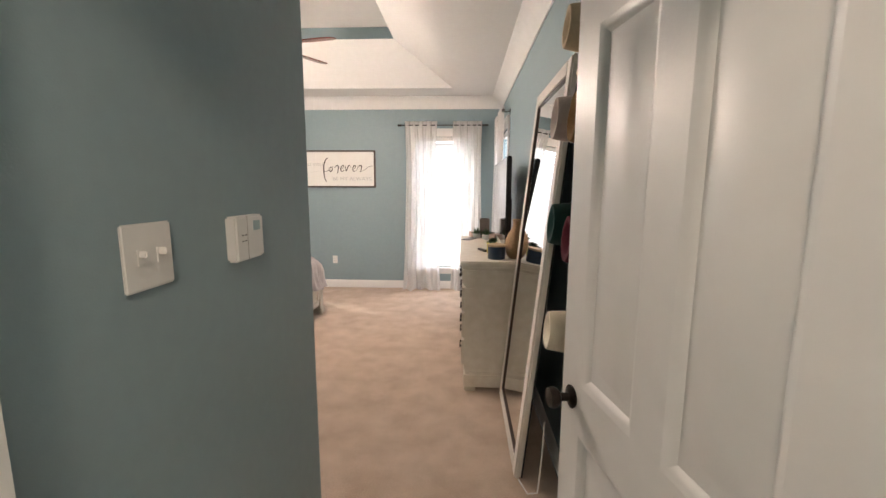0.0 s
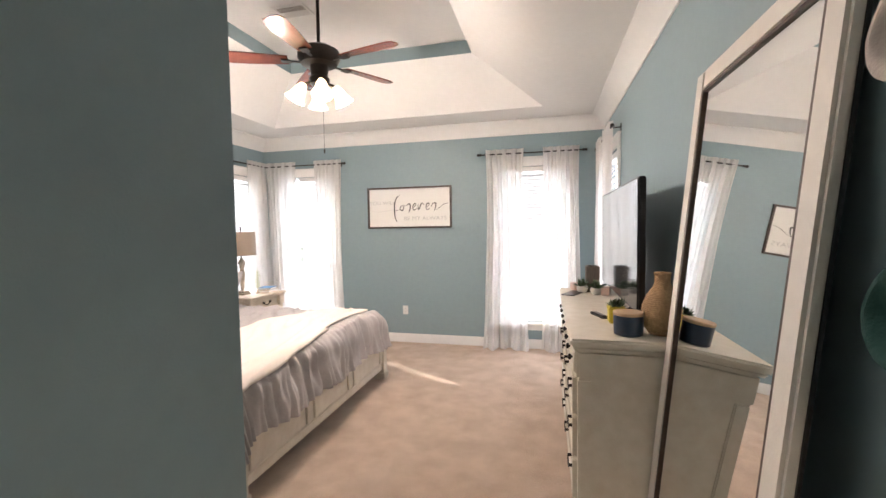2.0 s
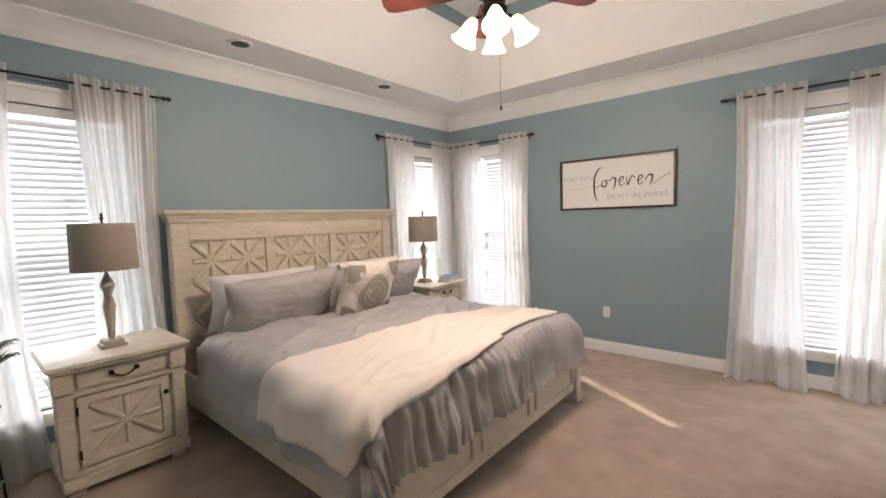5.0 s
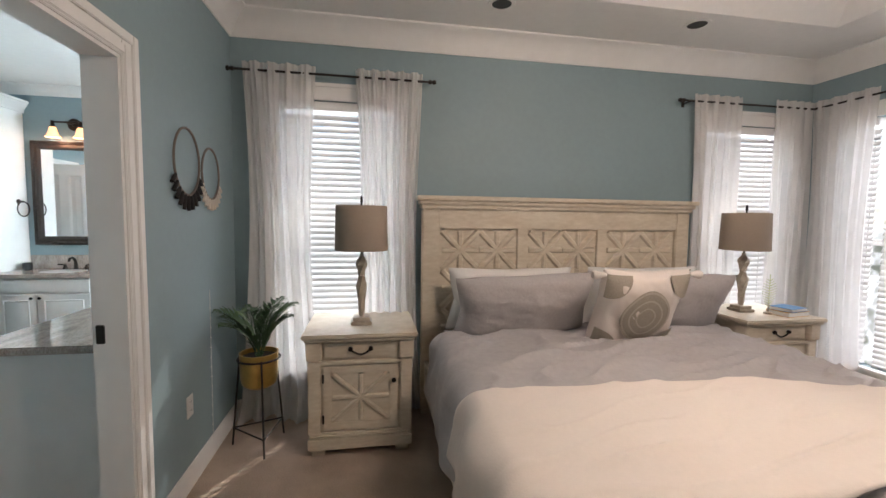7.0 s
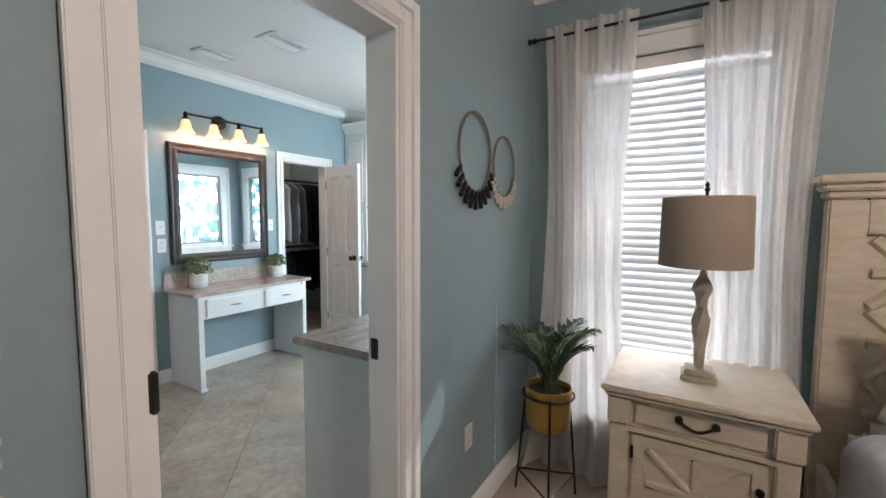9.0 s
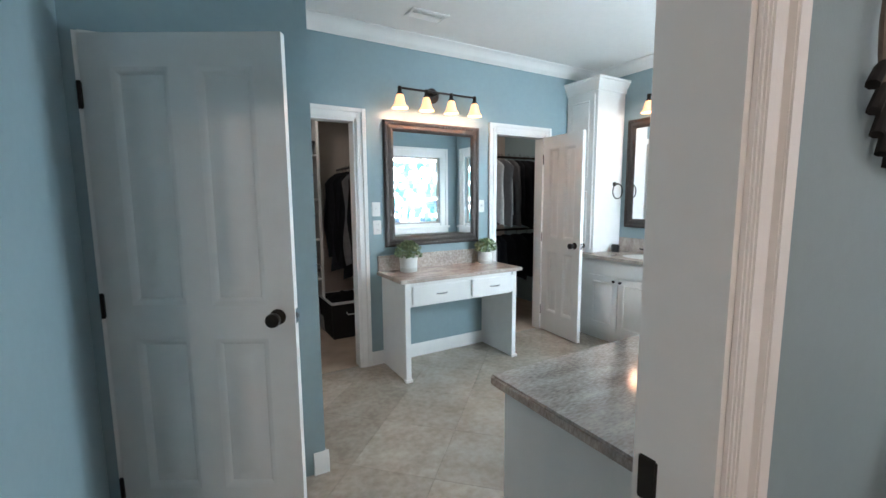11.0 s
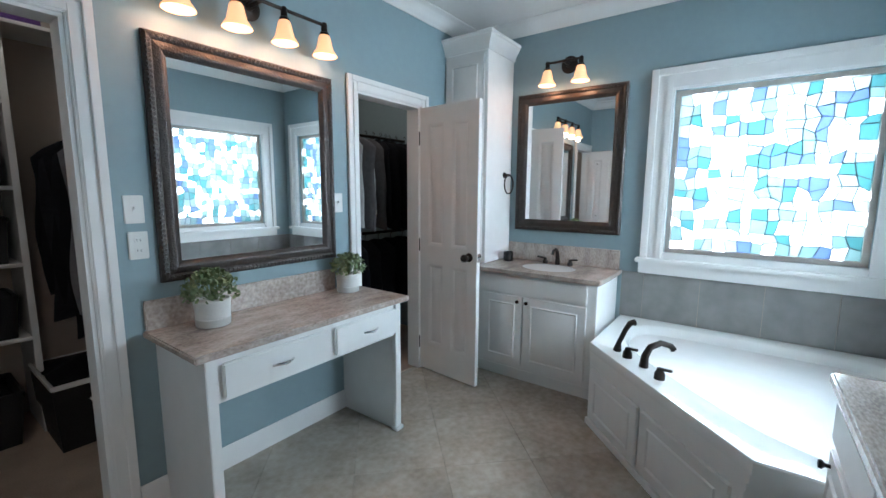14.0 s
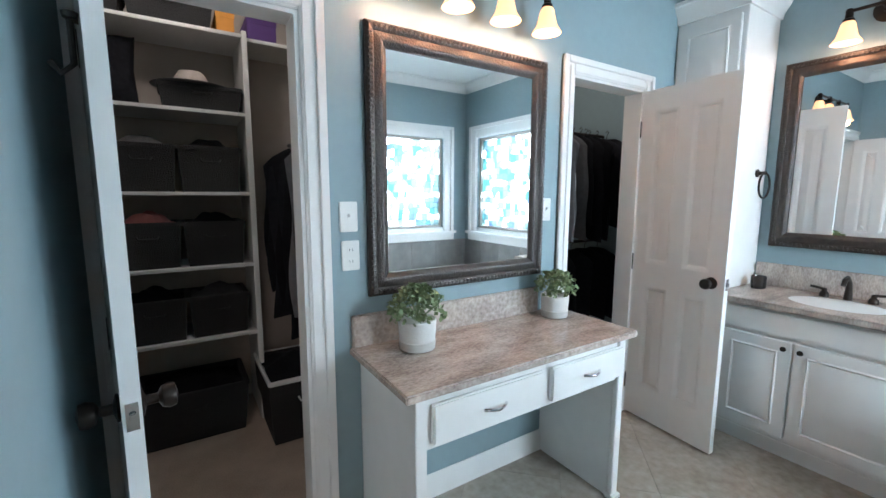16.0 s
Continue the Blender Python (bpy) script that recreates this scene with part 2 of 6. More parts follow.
def prism(bm, poly, z0, z1):
    lo, hi = [bm.verts.new((x, y, z0)) for x, y in poly], [bm.verts.new((x, y, z1)) for x, y in poly]
    k = len(poly)
    for i in range(k):
        bm.faces.new((lo[i], lo[(i + 1) % k], hi[(i + 1) % k], hi[i]))
    bm.faces.new(lo[::-1])
    bm.faces.new(hi)
    return bm


def sheet(bm, nu, nv, f, closed=False):
    """A surface from f(u, v), both 0 to 1."""
    g = [[bm.verts.new(f(i / nu, j / nv)) for j in range(nv + 1)] for i in range(nu + (0 if closed else 1))]
    k = len(g)
    for i in range(nu):
        for j in range(nv):
            bm.faces.new((g[i][j], g[(i + 1) % k][j], g[(i + 1) % k][j + 1], g[i][j + 1]))
    return bm


def mesh_of(name, bm, material, smooth=True):
    bmesh.ops.recalc_face_normals(bm, faces=bm.faces)
    me = bpy.data.meshes.new(name)
    bm.to_mesh(me)
    bm.free()
    me.materials.append(material)
    if smooth:
        me.shade_smooth()
        me.set_sharp_from_angle(angle=radians(38))
    return me


def part(name, bm, material, parent, label="", m=None):
    ob = new(name, mesh_of(name, bm, material))
    ob.parent = parent
    if m:
        ob.matrix_basis = m
    return tagged(ob, label)


def thing(name, label, category, m, group=""):
    ob = new(name)
    ob.empty_display_size = 0.1
    ob.matrix_basis = m
    return tagged(ob, label, category, group)


def solo(name, bm, material, label, category, m=None, group="", kind=""):
    ob = new(name, mesh_of(name, bm, material))
    if m:
        ob.matrix_basis = m
    return tagged(ob, label, category, group, kind)


def piece(name, me, parent, m):
    """One more of a repeated piece, on shared mesh data."""
    ob = new(name, me)
    ob.parent = parent
    ob.matrix_basis = m
    return ob


def structure(name, bm, material, label=""):
    return tagged(new(name, mesh_of(name, bm, material)), label, kind="structure")


def wall(name, axis, p0, p1, a0, a1, z1, holes=(), material=None, z0=0.0):
    """A wall along x or y between a0 and a1, with openings (b0, b1, low, high)."""
    bm = bmesh.new()

    def slab(b0, b1, lo, hi):
        if b1 - b0 > 1e-4 and hi - lo > 1e-4:
            box(bm, *((b0, b1, p0, p1) if axis == "x" else (p0, p1, b0, b1)), lo, hi)

    at = a0
    for b0, b1, lo, hi in sorted(holes):
        slab(at, b0, z0, z1)
        slab(b0, b1, z0, lo)
        slab(b0, b1, hi, z1)
        at = b1
    slab(at, a1, z0, z1)
    return structure(name, bm, material or WALL)


def run(name, profile, a, b, side, material, label=""):
    """Moulding along a wall foot or head from a to b (x, y); profile rows are (out, z); side is the way out from the wall."""
    bm = bmesh.new()
    s = Vector((side[0], side[1], 0))
    ends = [[bm.verts.new(Vector((p[0], p[1], z)) + s * o) for o, z in profile] for p in (a, b)]
    k = len(profile)
    for i in range(k):
        bm.faces.new((ends[0][i], ends[0][(i + 1) % k], ends[1][(i + 1) % k], ends[1][i]))
    bm.faces.new(ends[0])
    bm.faces.new(ends[1][::-1])
    return structure(name, bm, material, label)


def crown(z, h, d):
    return [(0, z - h), (0.012, z - h), (0.02, z - h * 0.86), (0.03, z - h * 0.8), (0.04, z - h * 0.62), (d * 0.62, z - h * 0.25), (d * 0.72, z - h * 0.2), (d * 0.85, z - h * 0.12), (d, z - h * 0.08), (d, z), (0, z)]


SKIRT = [(0, 0), (0.016, 0), (0.016, 0.085), (0.010, 0.10), (0.006, 0.115), (0, 0.115)]

# ---- large structure ----
BX0, BX1, BY0, BY1, BZ = -4.25, 0.33, 2.24, 6.97, 2.79
QX0, QX1, QY0, QY1, QZ = -6.20, -1.95, -0.745, 2.12, 2.74
WIN = (0.33, 2.25)
wall("wall_west", "y", BX0 - 0.16, BX0, BY0, BY1 + 0.16, 3.6, [(2.54, 3.38, *WIN), (5.92, 6.74, *WIN)])
wall("wall_north", "x", BY1, BY1 + 0.16, BX0, BX1, 3.6, [(-3.99, -3.17, *WIN), (-0.92, -0.08, *WIN)])
wall("wall_east", "y", BX1, BX1 + 0.16, -1.2, BY1 + 0.16, 3.6, [(5.92, 6.74, *WIN)])
wall("wall_south", "x", QY1, BY0, QX0, -0.757 - 0.12, 3.6, [(-5.86, -4.88, 1.0, 2.08), (-2.945, -2.19, 0, 2.03)])
wall("wall_hall", "y", -0.877, -0.757, -1.2, BY0, 3.6)
wall("wall_entry", "x", 1.04, 1.16, -0.757, BX1, 2.79, [(-0.715, 0.27, 0, 2.05)])
wall("wall_hall_end", "x", -1.32, -1.2, -0.877, BX1 + 0.16, 2.79)
wall("wall_bath_west", "y", QX0 - 0.16, QX0, -2.6, BY0, 3.0, [(0.84, 1.86, 1.0, 2.08)])
wall("wall_bath_south", "x", QY0 - 0.11, QY0, QX0, -0.877, 3.0, [(-3.45, -2.86, 0, 2.03), (-5.46, -4.84, 0, 2.03)])
wall("wall_bath_east", "y", QX1, QX1 + 0.12, QY0, QY1, 3.0)
wall("wall_water_closet_front", "x", 0.34, 0.45, -2.83, QX1, QZ, [(-2.60, -1.99, 0, 2.03)])
wall("wall_water_closet_side", "y", -2.83, -2.72, QY0, 0.34, QZ)
wall("wall_closet_back", "x", -2.42, -2.30, QX0, -0.877, 3.0, material=DRAB)
wall("wall_closet_middle", "y", -4.28, -4.18, -2.30, QY0 - 0.11, 3.0, material=DRAB)
wall("wall_closet_end", "y", -1.95, -1.85, -2.30, QY0 - 0.11, 3.0, material=DRAB)
structure("wall_lining_closet", B(-4.84, -4.285, -0.862, -0.856, 0, 2.7), DRAB)
structure("ground", B(-200, 200, -200, 200, -0.3, -0.2), GRASS)
structure("floor", prism(bmesh.new(), [(-4.25, 2.18), (-0.8, 2.18), (-0.8, -1.2), (0.31, -1.2), (0.31, 6.97), (-4.25, 6.97)], -0.15, 0), CARPET, "beige cut-pile carpet")
structure("floor_closet", B(QX0, -1.85, -2.3, -0.80, -0.15, 0.0), CARPET, "beige carpet in the closets")
bath_floor = structure("floor_bath", B(QX0, QX1, -0.80, 2.18, -0.15, -0.006), GROUT, "taupe tile floor")
structure("ceiling_hall", B(-0.757, BX1, -1.2, BY0, 2.79, 2.9), CEIL)
structure("ceiling_bath", B(QX0, QX1, -2.3, QY1, QZ, QZ + 0.1), CEIL)

# tray ceiling: flat border, sloped sides, an upright painted band and the raised panel
RX0, RX1, RY0, RY1 = -3.62, -0.36, 2.86, 6.36
IX0, IX1, IY0, IY1, IZ = -3.06, -1.04, 3.34, 5.90, 3.24
bm = bmesh.new()
loops = [[bm.verts.new((x, y, z)) for x, y in ((x0, y0), (x1, y0), (x1, y1), (x0, y1))] for x0, x1, y0, y1, z in ((BX0, BX1, BY0, BY1, BZ), (RX0, RX1, RY0, RY1, BZ), (IX0, IX1, IY0, IY1, IZ))]
for a, b in zip(loops, loops[1:]):
    for i in range(4):
        bm.faces.new((a[i], a[(i + 1) % 4], b[(i + 1) % 4], b[i]))
structure("ceiling", bm, CEIL, "white tray ceiling with sloped sides")
wall("tray_band_north", "x", IY1, IY1 + 0.05, IX0 - 0.05, IX1 + 0.05, 3.37, z0=IZ)
wall("tray_band_south", "x", IY0 - 0.05, IY0, IX0 - 0.05, IX1 + 0.05, 3.37, z0=IZ)
wall("tray_band_east", "y", IX1, IX1 + 0.05, IY0, IY1, 3.37, z0=IZ)
wall("tray_band_west", "y", IX0 - 0.05, IX0, IY0, IY1, 3.37, z0=IZ)
structure("ceiling_tray", B(IX0 - 0.05, IX1 + 0.05, IY0 - 0.05, IY1 + 0.05, 3.37, 3.45), CEIL)
structure("roof", B(-6.6, 0.7, -2.7, 7.4, 3.6, 3.75), CEIL)

C = crown(BZ, 0.155, 0.14)
run("crown_trim_west", C, (BX0, BY0), (BX0, BY1), (1, 0), WHITE)
run("crown_trim_north", C, (BX0, BY1), (BX1, BY1), (0, -1), WHITE)
run("crown_trim_east", C, (BX1, 1.16), (BX1, BY1), (-1, 0), WHITE)
run("crown_trim_south", C, (BX0, BY0), (-0.757, BY0), (0, 1), WHITE)
C = crown(QZ, 0.10, 0.09)
run("crown_trim_bath_south", C, (QX0, QY0), (-2.83, QY0), (0, 1), WHITE)
run("crown_trim_bath_west", C, (QX0, QY0), (QX0, QY1), (1, 0), WHITE)
run("crown_trim_bath_north", C, (QX0, QY1), (QX1, QY1), (0, -1), WHITE)
run("crown_trim_bath_closet", C, (-2.83, QY0), (-2.83, 0.45), (-1, 0), WHITE)
run("crown_trim_bath_front", C, (-2.83, 0.45), (QX1, 0.45), (0, 1), WHITE)
for nm, a, b, s in (("west", (BX0, BY0), (BX0, BY1), (1, 0)), ("north", (BX0, BY1), (BX1, BY1), (0, -1)), ("east", (BX1, 1.16), (BX1, BY1), (-1, 0)), ("south_a", (BX0, BY0), (-3.05, BY0), (0, 1)), ("south_b", (-2.085, BY0), (-0.757, BY0), (0, 1)), ("hall", (-0.757, 1.17), (-0.757, BY0 + 0.016), (1, 0)), ("bath_a", (-3.54, QY0), (-4.75, QY0), (0, 1)), ("bath_b", (-2.83, QY0), (-2.83, 0.45), (-1, 0)), ("bath_c", (-2.846, 0.45), (-2.77, 0.45), (0, 1))):
    run("baseboard_" + nm, SKIRT, a, b, s, WHITE)


def casing(name, axis, face, out, a0, a1, top, w=0.095):
    """Moulded trim round a doorway on one face of a wall."""
    bm = bmesh.new()
    for lo, hi, d in ((0, w, 0.012), (0.008, w * 0.45, 0.018), (w * 0.62, w, 0.024)):
        y0, y1 = sorted((face, face + out * d))
        for b0, b1, z0, z1 in ((a0 - hi, a0 - lo, 0, top + hi), (a1 + lo, a1 + hi, 0, top + hi), (a0 - lo, a1 + lo, top + lo, top + hi)):
            box(bm, *((b0, b1, y0, y1) if axis == "x" else (y0, y1, b0, b1)), z0, z1, bev=0.003)
    return structure(name, bm, WHITE)


def jamb(name, axis, p0, p1, a0, a1, top):
    bm = bmesh.new()
    for b0, b1, z0, z1 in ((a0 - 0.004, a0 + 0.014, 0, top), (a1 - 0.014, a1 + 0.004, 0, top), (a0 + 0.014, a1 - 0.014, top - 0.014, top + 0.004)):
        box(bm, *((b0, b1, p0 - 0.002, p1 + 0.002) if axis == "x" else (p0, p1, b0, b1)), z0, z1)
    return structure(name, bm, WHITE)


casing("trim_bath_door", "x", BY0, 1, -2.945, -2.19, 2.03)
casing("trim_bath_door_inner", "x", QY1, -1, -2.945, -2.19, 2.03)
jamb("jamb_bath_door", "x", QY1, BY0, -2.945, -2.19, 2.03)
casing("trim_closet_a", "x", QY0, 1, -3.45, -2.86, 2.03, w=0.085)
jamb("jamb_closet_a", "x", QY0 - 0.11, QY0, -3.45, -2.86, 2.03)
casing("trim_closet_b", "x", QY0, 1, -5.46, -4.84, 2.03, w=0.085)
jamb("jamb_closet_b", "x", QY0 - 0.11, QY0, -5.46, -4.84, 2.03)
casing("trim_entry", "x", 1.16, 1, -0.715, 0.27, 2.05, w=0.036)
jamb("jamb_entry", "x", 1.04, 1.16, -0.715, 0.27, 2.05)
jamb("jamb_water_closet", "x", 0.34, 0.45, -2.60, -1.99, 2.03)
structure("strike_plate_west", B(-2.935, -2.927, 2.128, 2.160, 0.925, 1.0, bev=0.003), IRON)
structure("strike_plate_east", B(-2.203, -2.188, 2.246, 2.2585, 1.06, 1.14, bev=0.004), IRON)

# daylight at the openings and the lamps' light
for x, y, rz, n in ((BX0 - 0.18, 2.96, -90, "w1"), (BX0 - 0.18, 6.33, -90, "w2"), (-3.58, BY1 + 0.18, 180, "n1"), (-0.5, BY1 + 0.18, 180, "n2"), (BX1 + 0.18, 6.33, 90, "e1")):
    lamp("window_light_" + n, "AREA", pose(x, y, 1.3, 90, 0, rz), WINDOW_W, DAYWARM, 0.84, 1.92)
for n, x, y, rz, w in (("west", QX0 - 0.50, 1.35, -90, 1.02), ("north", -5.37, BY0 + 0.40, 180, 0.98)):
    sky_lamp = lamp("window_light_bath_" + n, "AREA", pose(x, y, 1.62, 82, 0, rz), BATH_W, DAY, w, 1.08)
    sky_lamp.data.spread = radians(120)
for x, y in ((-3.1, -1.35), (-5.3, -1.25)):
    lamp("closet_light", "POINT", pose(x, y, 2.6), CLOSET_W, (1.0, 0.86, 0.74), 0.06)
lamp("hall_light", "POINT", pose(-0.25, 0.15, 2.55), HALL_W, (1.0, 0.78, 0.62), 0.12)

# ---- windows, blinds, curtains ----


def window(name, m, w, z0, z1, sill=True):
    """A sash window in a wall opening; local x along the wall, y into the room."""
    win = tagged(new(name), "white-trimmed sash window", kind="structure")
    win.matrix_basis = m
    bm = bmesh.new()
    h = w / 2
    for a in (h, -h - 0.09):
        box(bm, a, a + 0.09, 0.001, 0.02, z0 - 0.02, z1 + 0.09, bev=0.004)
    box(bm, -h, h, 0.001, 0.02, z1, z1 + 0.09, bev=0.004)
    box(bm, -h - 0.11, h + 0.11, 0.001, 0.034, z1 + 0.09, z1 + 0.115, bev=0.004)
    part("window_trim", bm, WHITE, win)
    bm = bmesh.new()
    for a in (-h, h - 0.035):
        box(bm, a, a + 0.035, -0.14, -0.09, z0, z1)
    for z in (z0, (z0 + z1) / 2 - 0.02, z1 - 0.04):
        box(bm, -h + 0.035, h - 0.035, -0.14, -0.09, z, z + 0.04)
    part("window_frame", bm, WHITE, win)
    bm = bmesh.new()
    box(bm, -h - 0.12, h + 0.12, -0.08, 0.055, z0 - 0.03, z0, bev=0.006)
    box(bm, -h - 0.09, h + 0.09, 0.001, 0.018, z0 - 0.10, z0 - 0.03, bev=0.004)
    part("window_sill", bm, WHITE, win)
    for k in (0, 1):
        za = z0 + 0.04 if k == 0 else (z0 + z1) / 2 + 0.02
        zb = (z0 + z1) / 2 - 0.02 if k == 0 else z1 - 0.04
        g = part("pane", B(-h + 0.035, h - 0.035, -0.118, -0.112, za, zb), GLASS, win)
        g.visible_shadow = False
    return win


def slat_mesh(w):
    bm = bmesh.new()
    sheet(bm, 1, 4, lambda u, v: Vector(((u - 0.5) * w, (v - 0.5) * 0.05, 0.004 * (1 - (2 * v - 1) ** 2))))
    return mesh_of("slat", bm, SLAT)


def blind(m, w, z0, z1):
    b = thing("window_blind", "white horizontal slatted blind, lowered in a window", "blind", m, "window blinds")
    part("head_rail", B(-w / 2, w / 2, -0.08, -0.01, z1 - 0.065, z1 - 0.004, bev=0.004), WHITE, b)
    part("bottom_rail", B(-w / 2, w / 2, -0.07, -0.02, z0 + 0.004, z0 + 0.022, bev=0.003), WHITE, b)
    me = slat_mesh(w)
    n = int((z1 - z0 - 0.11) / 0.043)
    for i in range(n):
        piece("slat", me, b, pose(0, -0.045, z0 + 0.045 + i * 0.043, -57, 0, 0))
    for x in (-w * 0.32, w * 0.32):
        part("ladder_cord", B(x - 0.002, x + 0.002, -0.047, -0.043, z0 + 0.02, z1 - 0.06), PLASTIC, b)
    return b


def rod(m, a, b):
    r = thing("curtain_rod", "thin black metal curtain rod with knob ends", "curtain rod", m, "curtain rods")
    part("pole", T([(a, 0.09, 2.40), (b, 0.09, 2.40)], 0.008), IRON, r)
    for x, s in ((a, -1), (b, 1)):
        part("finial", L([(0.006, 0), (0.014, 0.005), (0.016, 0.018), (0.009, 0.03), (0.018, 0.04), (0.012, 0.055), (0.0, 0.06)], 12, pose(x, 0.09, 2.40, 0, 90 * s, 0)), IRON, r)
        part("bracket", box(T([(x - s * 0.05, 0.0, 2.40), (x - s * 0.05, 0.09, 2.395)], 0.005), x - s * 0.05 - 0.012, x - s * 0.05 + 0.012, 0.0, 0.006, 2.37, 2.43), IRON, r)
    return r


def curtain(m, a, b, seed):
    """A gathered sheer panel hung between a and b along the wall, pooling a little at the floor."""
    rnd = random.Random(seed)
    k, ph = rnd.uniform(4.2, 5.4), rnd.uniform(0, 6)
    w = b - a

    def f(u, v):
        z = 2.455 * (1 - v)
        low = v ** 1.5
        fold = math.sin(2 * math.pi * k * u + ph + 0.8 * math.sin(3 * v + ph)) * (0.018 + 0.016 * low) + 0.009 * math.sin(2 * math.pi * 2.7 * k * u + 4 * v)
        wide = 1 - 0.10 * math.sin(math.pi * min(1, v * 1.3)) + 0.16 * max(0, v - 0.8) / 0.2
        x = (a + b) / 2 + (u - 0.5) * w * wide + 0.012 * math.sin(5 * v + ph + 4 * u)
        y = 0.09 + fold + (0.05 * max(0, v - 0.93) / 0.07) * (1 + math.sin(9 * u + ph))
        return Vector((x, y, max(z, 0.004 + 0.008 * (1 + math.sin(23 * u)))))

    return solo("curtain", sheet(bmesh.new(), 72, 44, f), CURTAIN, "sheer white gathered curtain panel hanging to the carpet", "curtain", m, "sheer curtains")


SITES = [
    ("window_1", pose(BX0, 2.96, 0, 0, 0, -90), 0.84, (-0.62, 0.67), ((-0.57, -0.12), (0.165, 0.62))),
    ("window_2", pose(BX0, 6.33, 0, 0, 0, -90), 0.82, (-0.57, 0.68), ((-0.55, -0.16), (0.15, 0.59))),
    ("window_3", pose(-3.58, BY1, 0, 0, 0, 180), 0.82, (-0.59, 0.60), ((-0.57, -0.18), (0.12, 0.58))),
    ("window_4", pose(-0.50, BY1, 0, 0, 0, 180), 0.84, (-0.58, 0.60), ((-0.56, -0.13), (0.08, 0.56))),
    ("window_5", pose(BX1, 6.33, 0, 0, 0, 90), 0.82, (-0.56, 0.58), ((-0.53, -0.12), (0.12, 0.53))),
]
for i, (n, m, w, r, panels) in enumerate(SITES):
    window(n, m, w, *WIN)
    if n == "window_3":
        # two narrow blinds; the gap is added so a streak of sun gets in
        blind(m @ pose(-0.1425, 0, 0), 0.485, WIN[0] + 0.004, WIN[1])
        blind(m @ pose(0.275, 0, 0), 0.22, WIN[0] + 0.004, WIN[1])
    else:
        blind(m, w - 0.05, WIN[0] + 0.004, WIN[1])
    rod(m, *r)
    for j, (a, b) in enumerate(panels):
        curtain(m, a, b, 10 * i + j)

# bath windows: coloured film in irregular panes
def film_window(name, m, w, z0, z1, seed):
    win = tagged(new(name), "white-trimmed window with blue and white mosaic film", kind="structure")
    win.matrix_basis = m
    h = w / 2
    bm = bmesh.new()
    for a, s in ((h, 1), (-h, -1)):
        for lo, hi, d in ((0.0, 0.145, 0.016), (0.012, 0.05, 0.026), (0.10, 0.145, 0.034)):
            x0, x1 = sorted((a + s * lo, a + s * hi))
            box(bm, x0, x1, 0.001, d, z0 - 0.07, z1 + hi, bev=0.004)
    for lo, hi, d in ((0.0, 0.145, 0.016), (0.012, 0.05, 0.026), (0.10, 0.145, 0.034)):
        box(bm, -h - lo, h + lo, 0.001, d, z1 + lo, z1 + hi, bev=0.004)
    part("window_trim", bm, WHITE, win)
    bm = bmesh.new()
    for a in (-h, h - 0.03):
        box(bm, a, a + 0.03, -0.10, -0.03, z0, z1)
    for z in (z0, z1 - 0.03):
        box(bm, -h + 0.03, h - 0.03, -0.10, -0.03, z, z + 0.03)
    part("window_frame", bm, mat("taupe_vinyl_frame", (0.42, 0.38, 0.34), 0.5, grain=0.1), win)
    bm = bmesh.new()
    box(bm, -h - 0.17, h + 0.17, 0.001, 0.065, z0 - 0.075, z0 - 0.045, bev=0.006)
    box(bm, -h - 0.15, h + 0.15, 0.001, 0.03, z0 - 0.155, z0 - 0.075, bev=0.004)
    box(bm, -h, h, -0.10, 0.001, z0 - 0.06, z0 + 0.0, bev=0.0)
    part("window_sill", bm, WHITE, win)
    rnd = random.Random(seed)
    nx, nz = 15, 15
    gx, gz = (w - 0.06) / nx, (z1 - z0 - 0.06) / nz
    pt = {}
    for i in range(nx + 1):
        for j in range(nz + 1):
            jx, jz = (0 if i in (0, nx) else rnd.uniform(-0.27, 0.27) * gx), (0 if j in (0, nz) else rnd.uniform(-0.27, 0.27) * gz)
            pt[i, j] = Vector((-h + 0.03 + i * gx + jx, 0, z0 + 0.03 + j * gz + jz))
    for i in range(nx):
        for j in range(nz):
            bm = bmesh.new()
            q = [pt[i, j], pt[i + 1, j], pt[i + 1, j + 1], pt[i, j + 1]]
            c = sum(q, Vector()) / 4
            q = [c + (p - c) * 0.998 for p in q]
            front = [bm.verts.new(p + Vector((0, -0.060, 0))) for p in q]
            back = [bm.verts.new(p + Vector((0, -0.064, 0))) for p in q]
            bm.faces.new(front)
            bm.faces.new(back[::-1])
            for k in range(4):
                bm.faces.new((front[k], back[k], back[(k + 1) % 4], front[(k + 1) % 4]))
            p = part("pane", bm, FILM[rnd.choices(range(5), (36, 24, 12, 12, 16))[0]], win)
    bm = bmesh.new()
    for (i, j), p in pt.items():
        for q in ((i + 1, j), (i, j + 1)):
            if q in pt and not (i == q[0] and i in (0, nx)) and not (j == q[1] and j in (0, nz)):
                d = (pt[q] - p).normalized()
                n = Vector((-d.z, 0, d.x)) * 0.0030
                bm.faces.new([bm.verts.new(v + Vector((0, -0.0585, 0))) for v in (p + n, pt[q] + n, pt[q] - n, p - n)])
    tagged(part("film_lines", bm, LEAD, win), kind="stuff")
    return win


film_window("window_6", pose(QX0, 1.35, 0, 0, 0, -90), 1.02, 1.0, 2.08, 3)
film_window("window_7", pose(-5.37, QY1, 0, 0, 0, 180), 0.98, 1.0, 2.08, 4)

# ---- doors ----


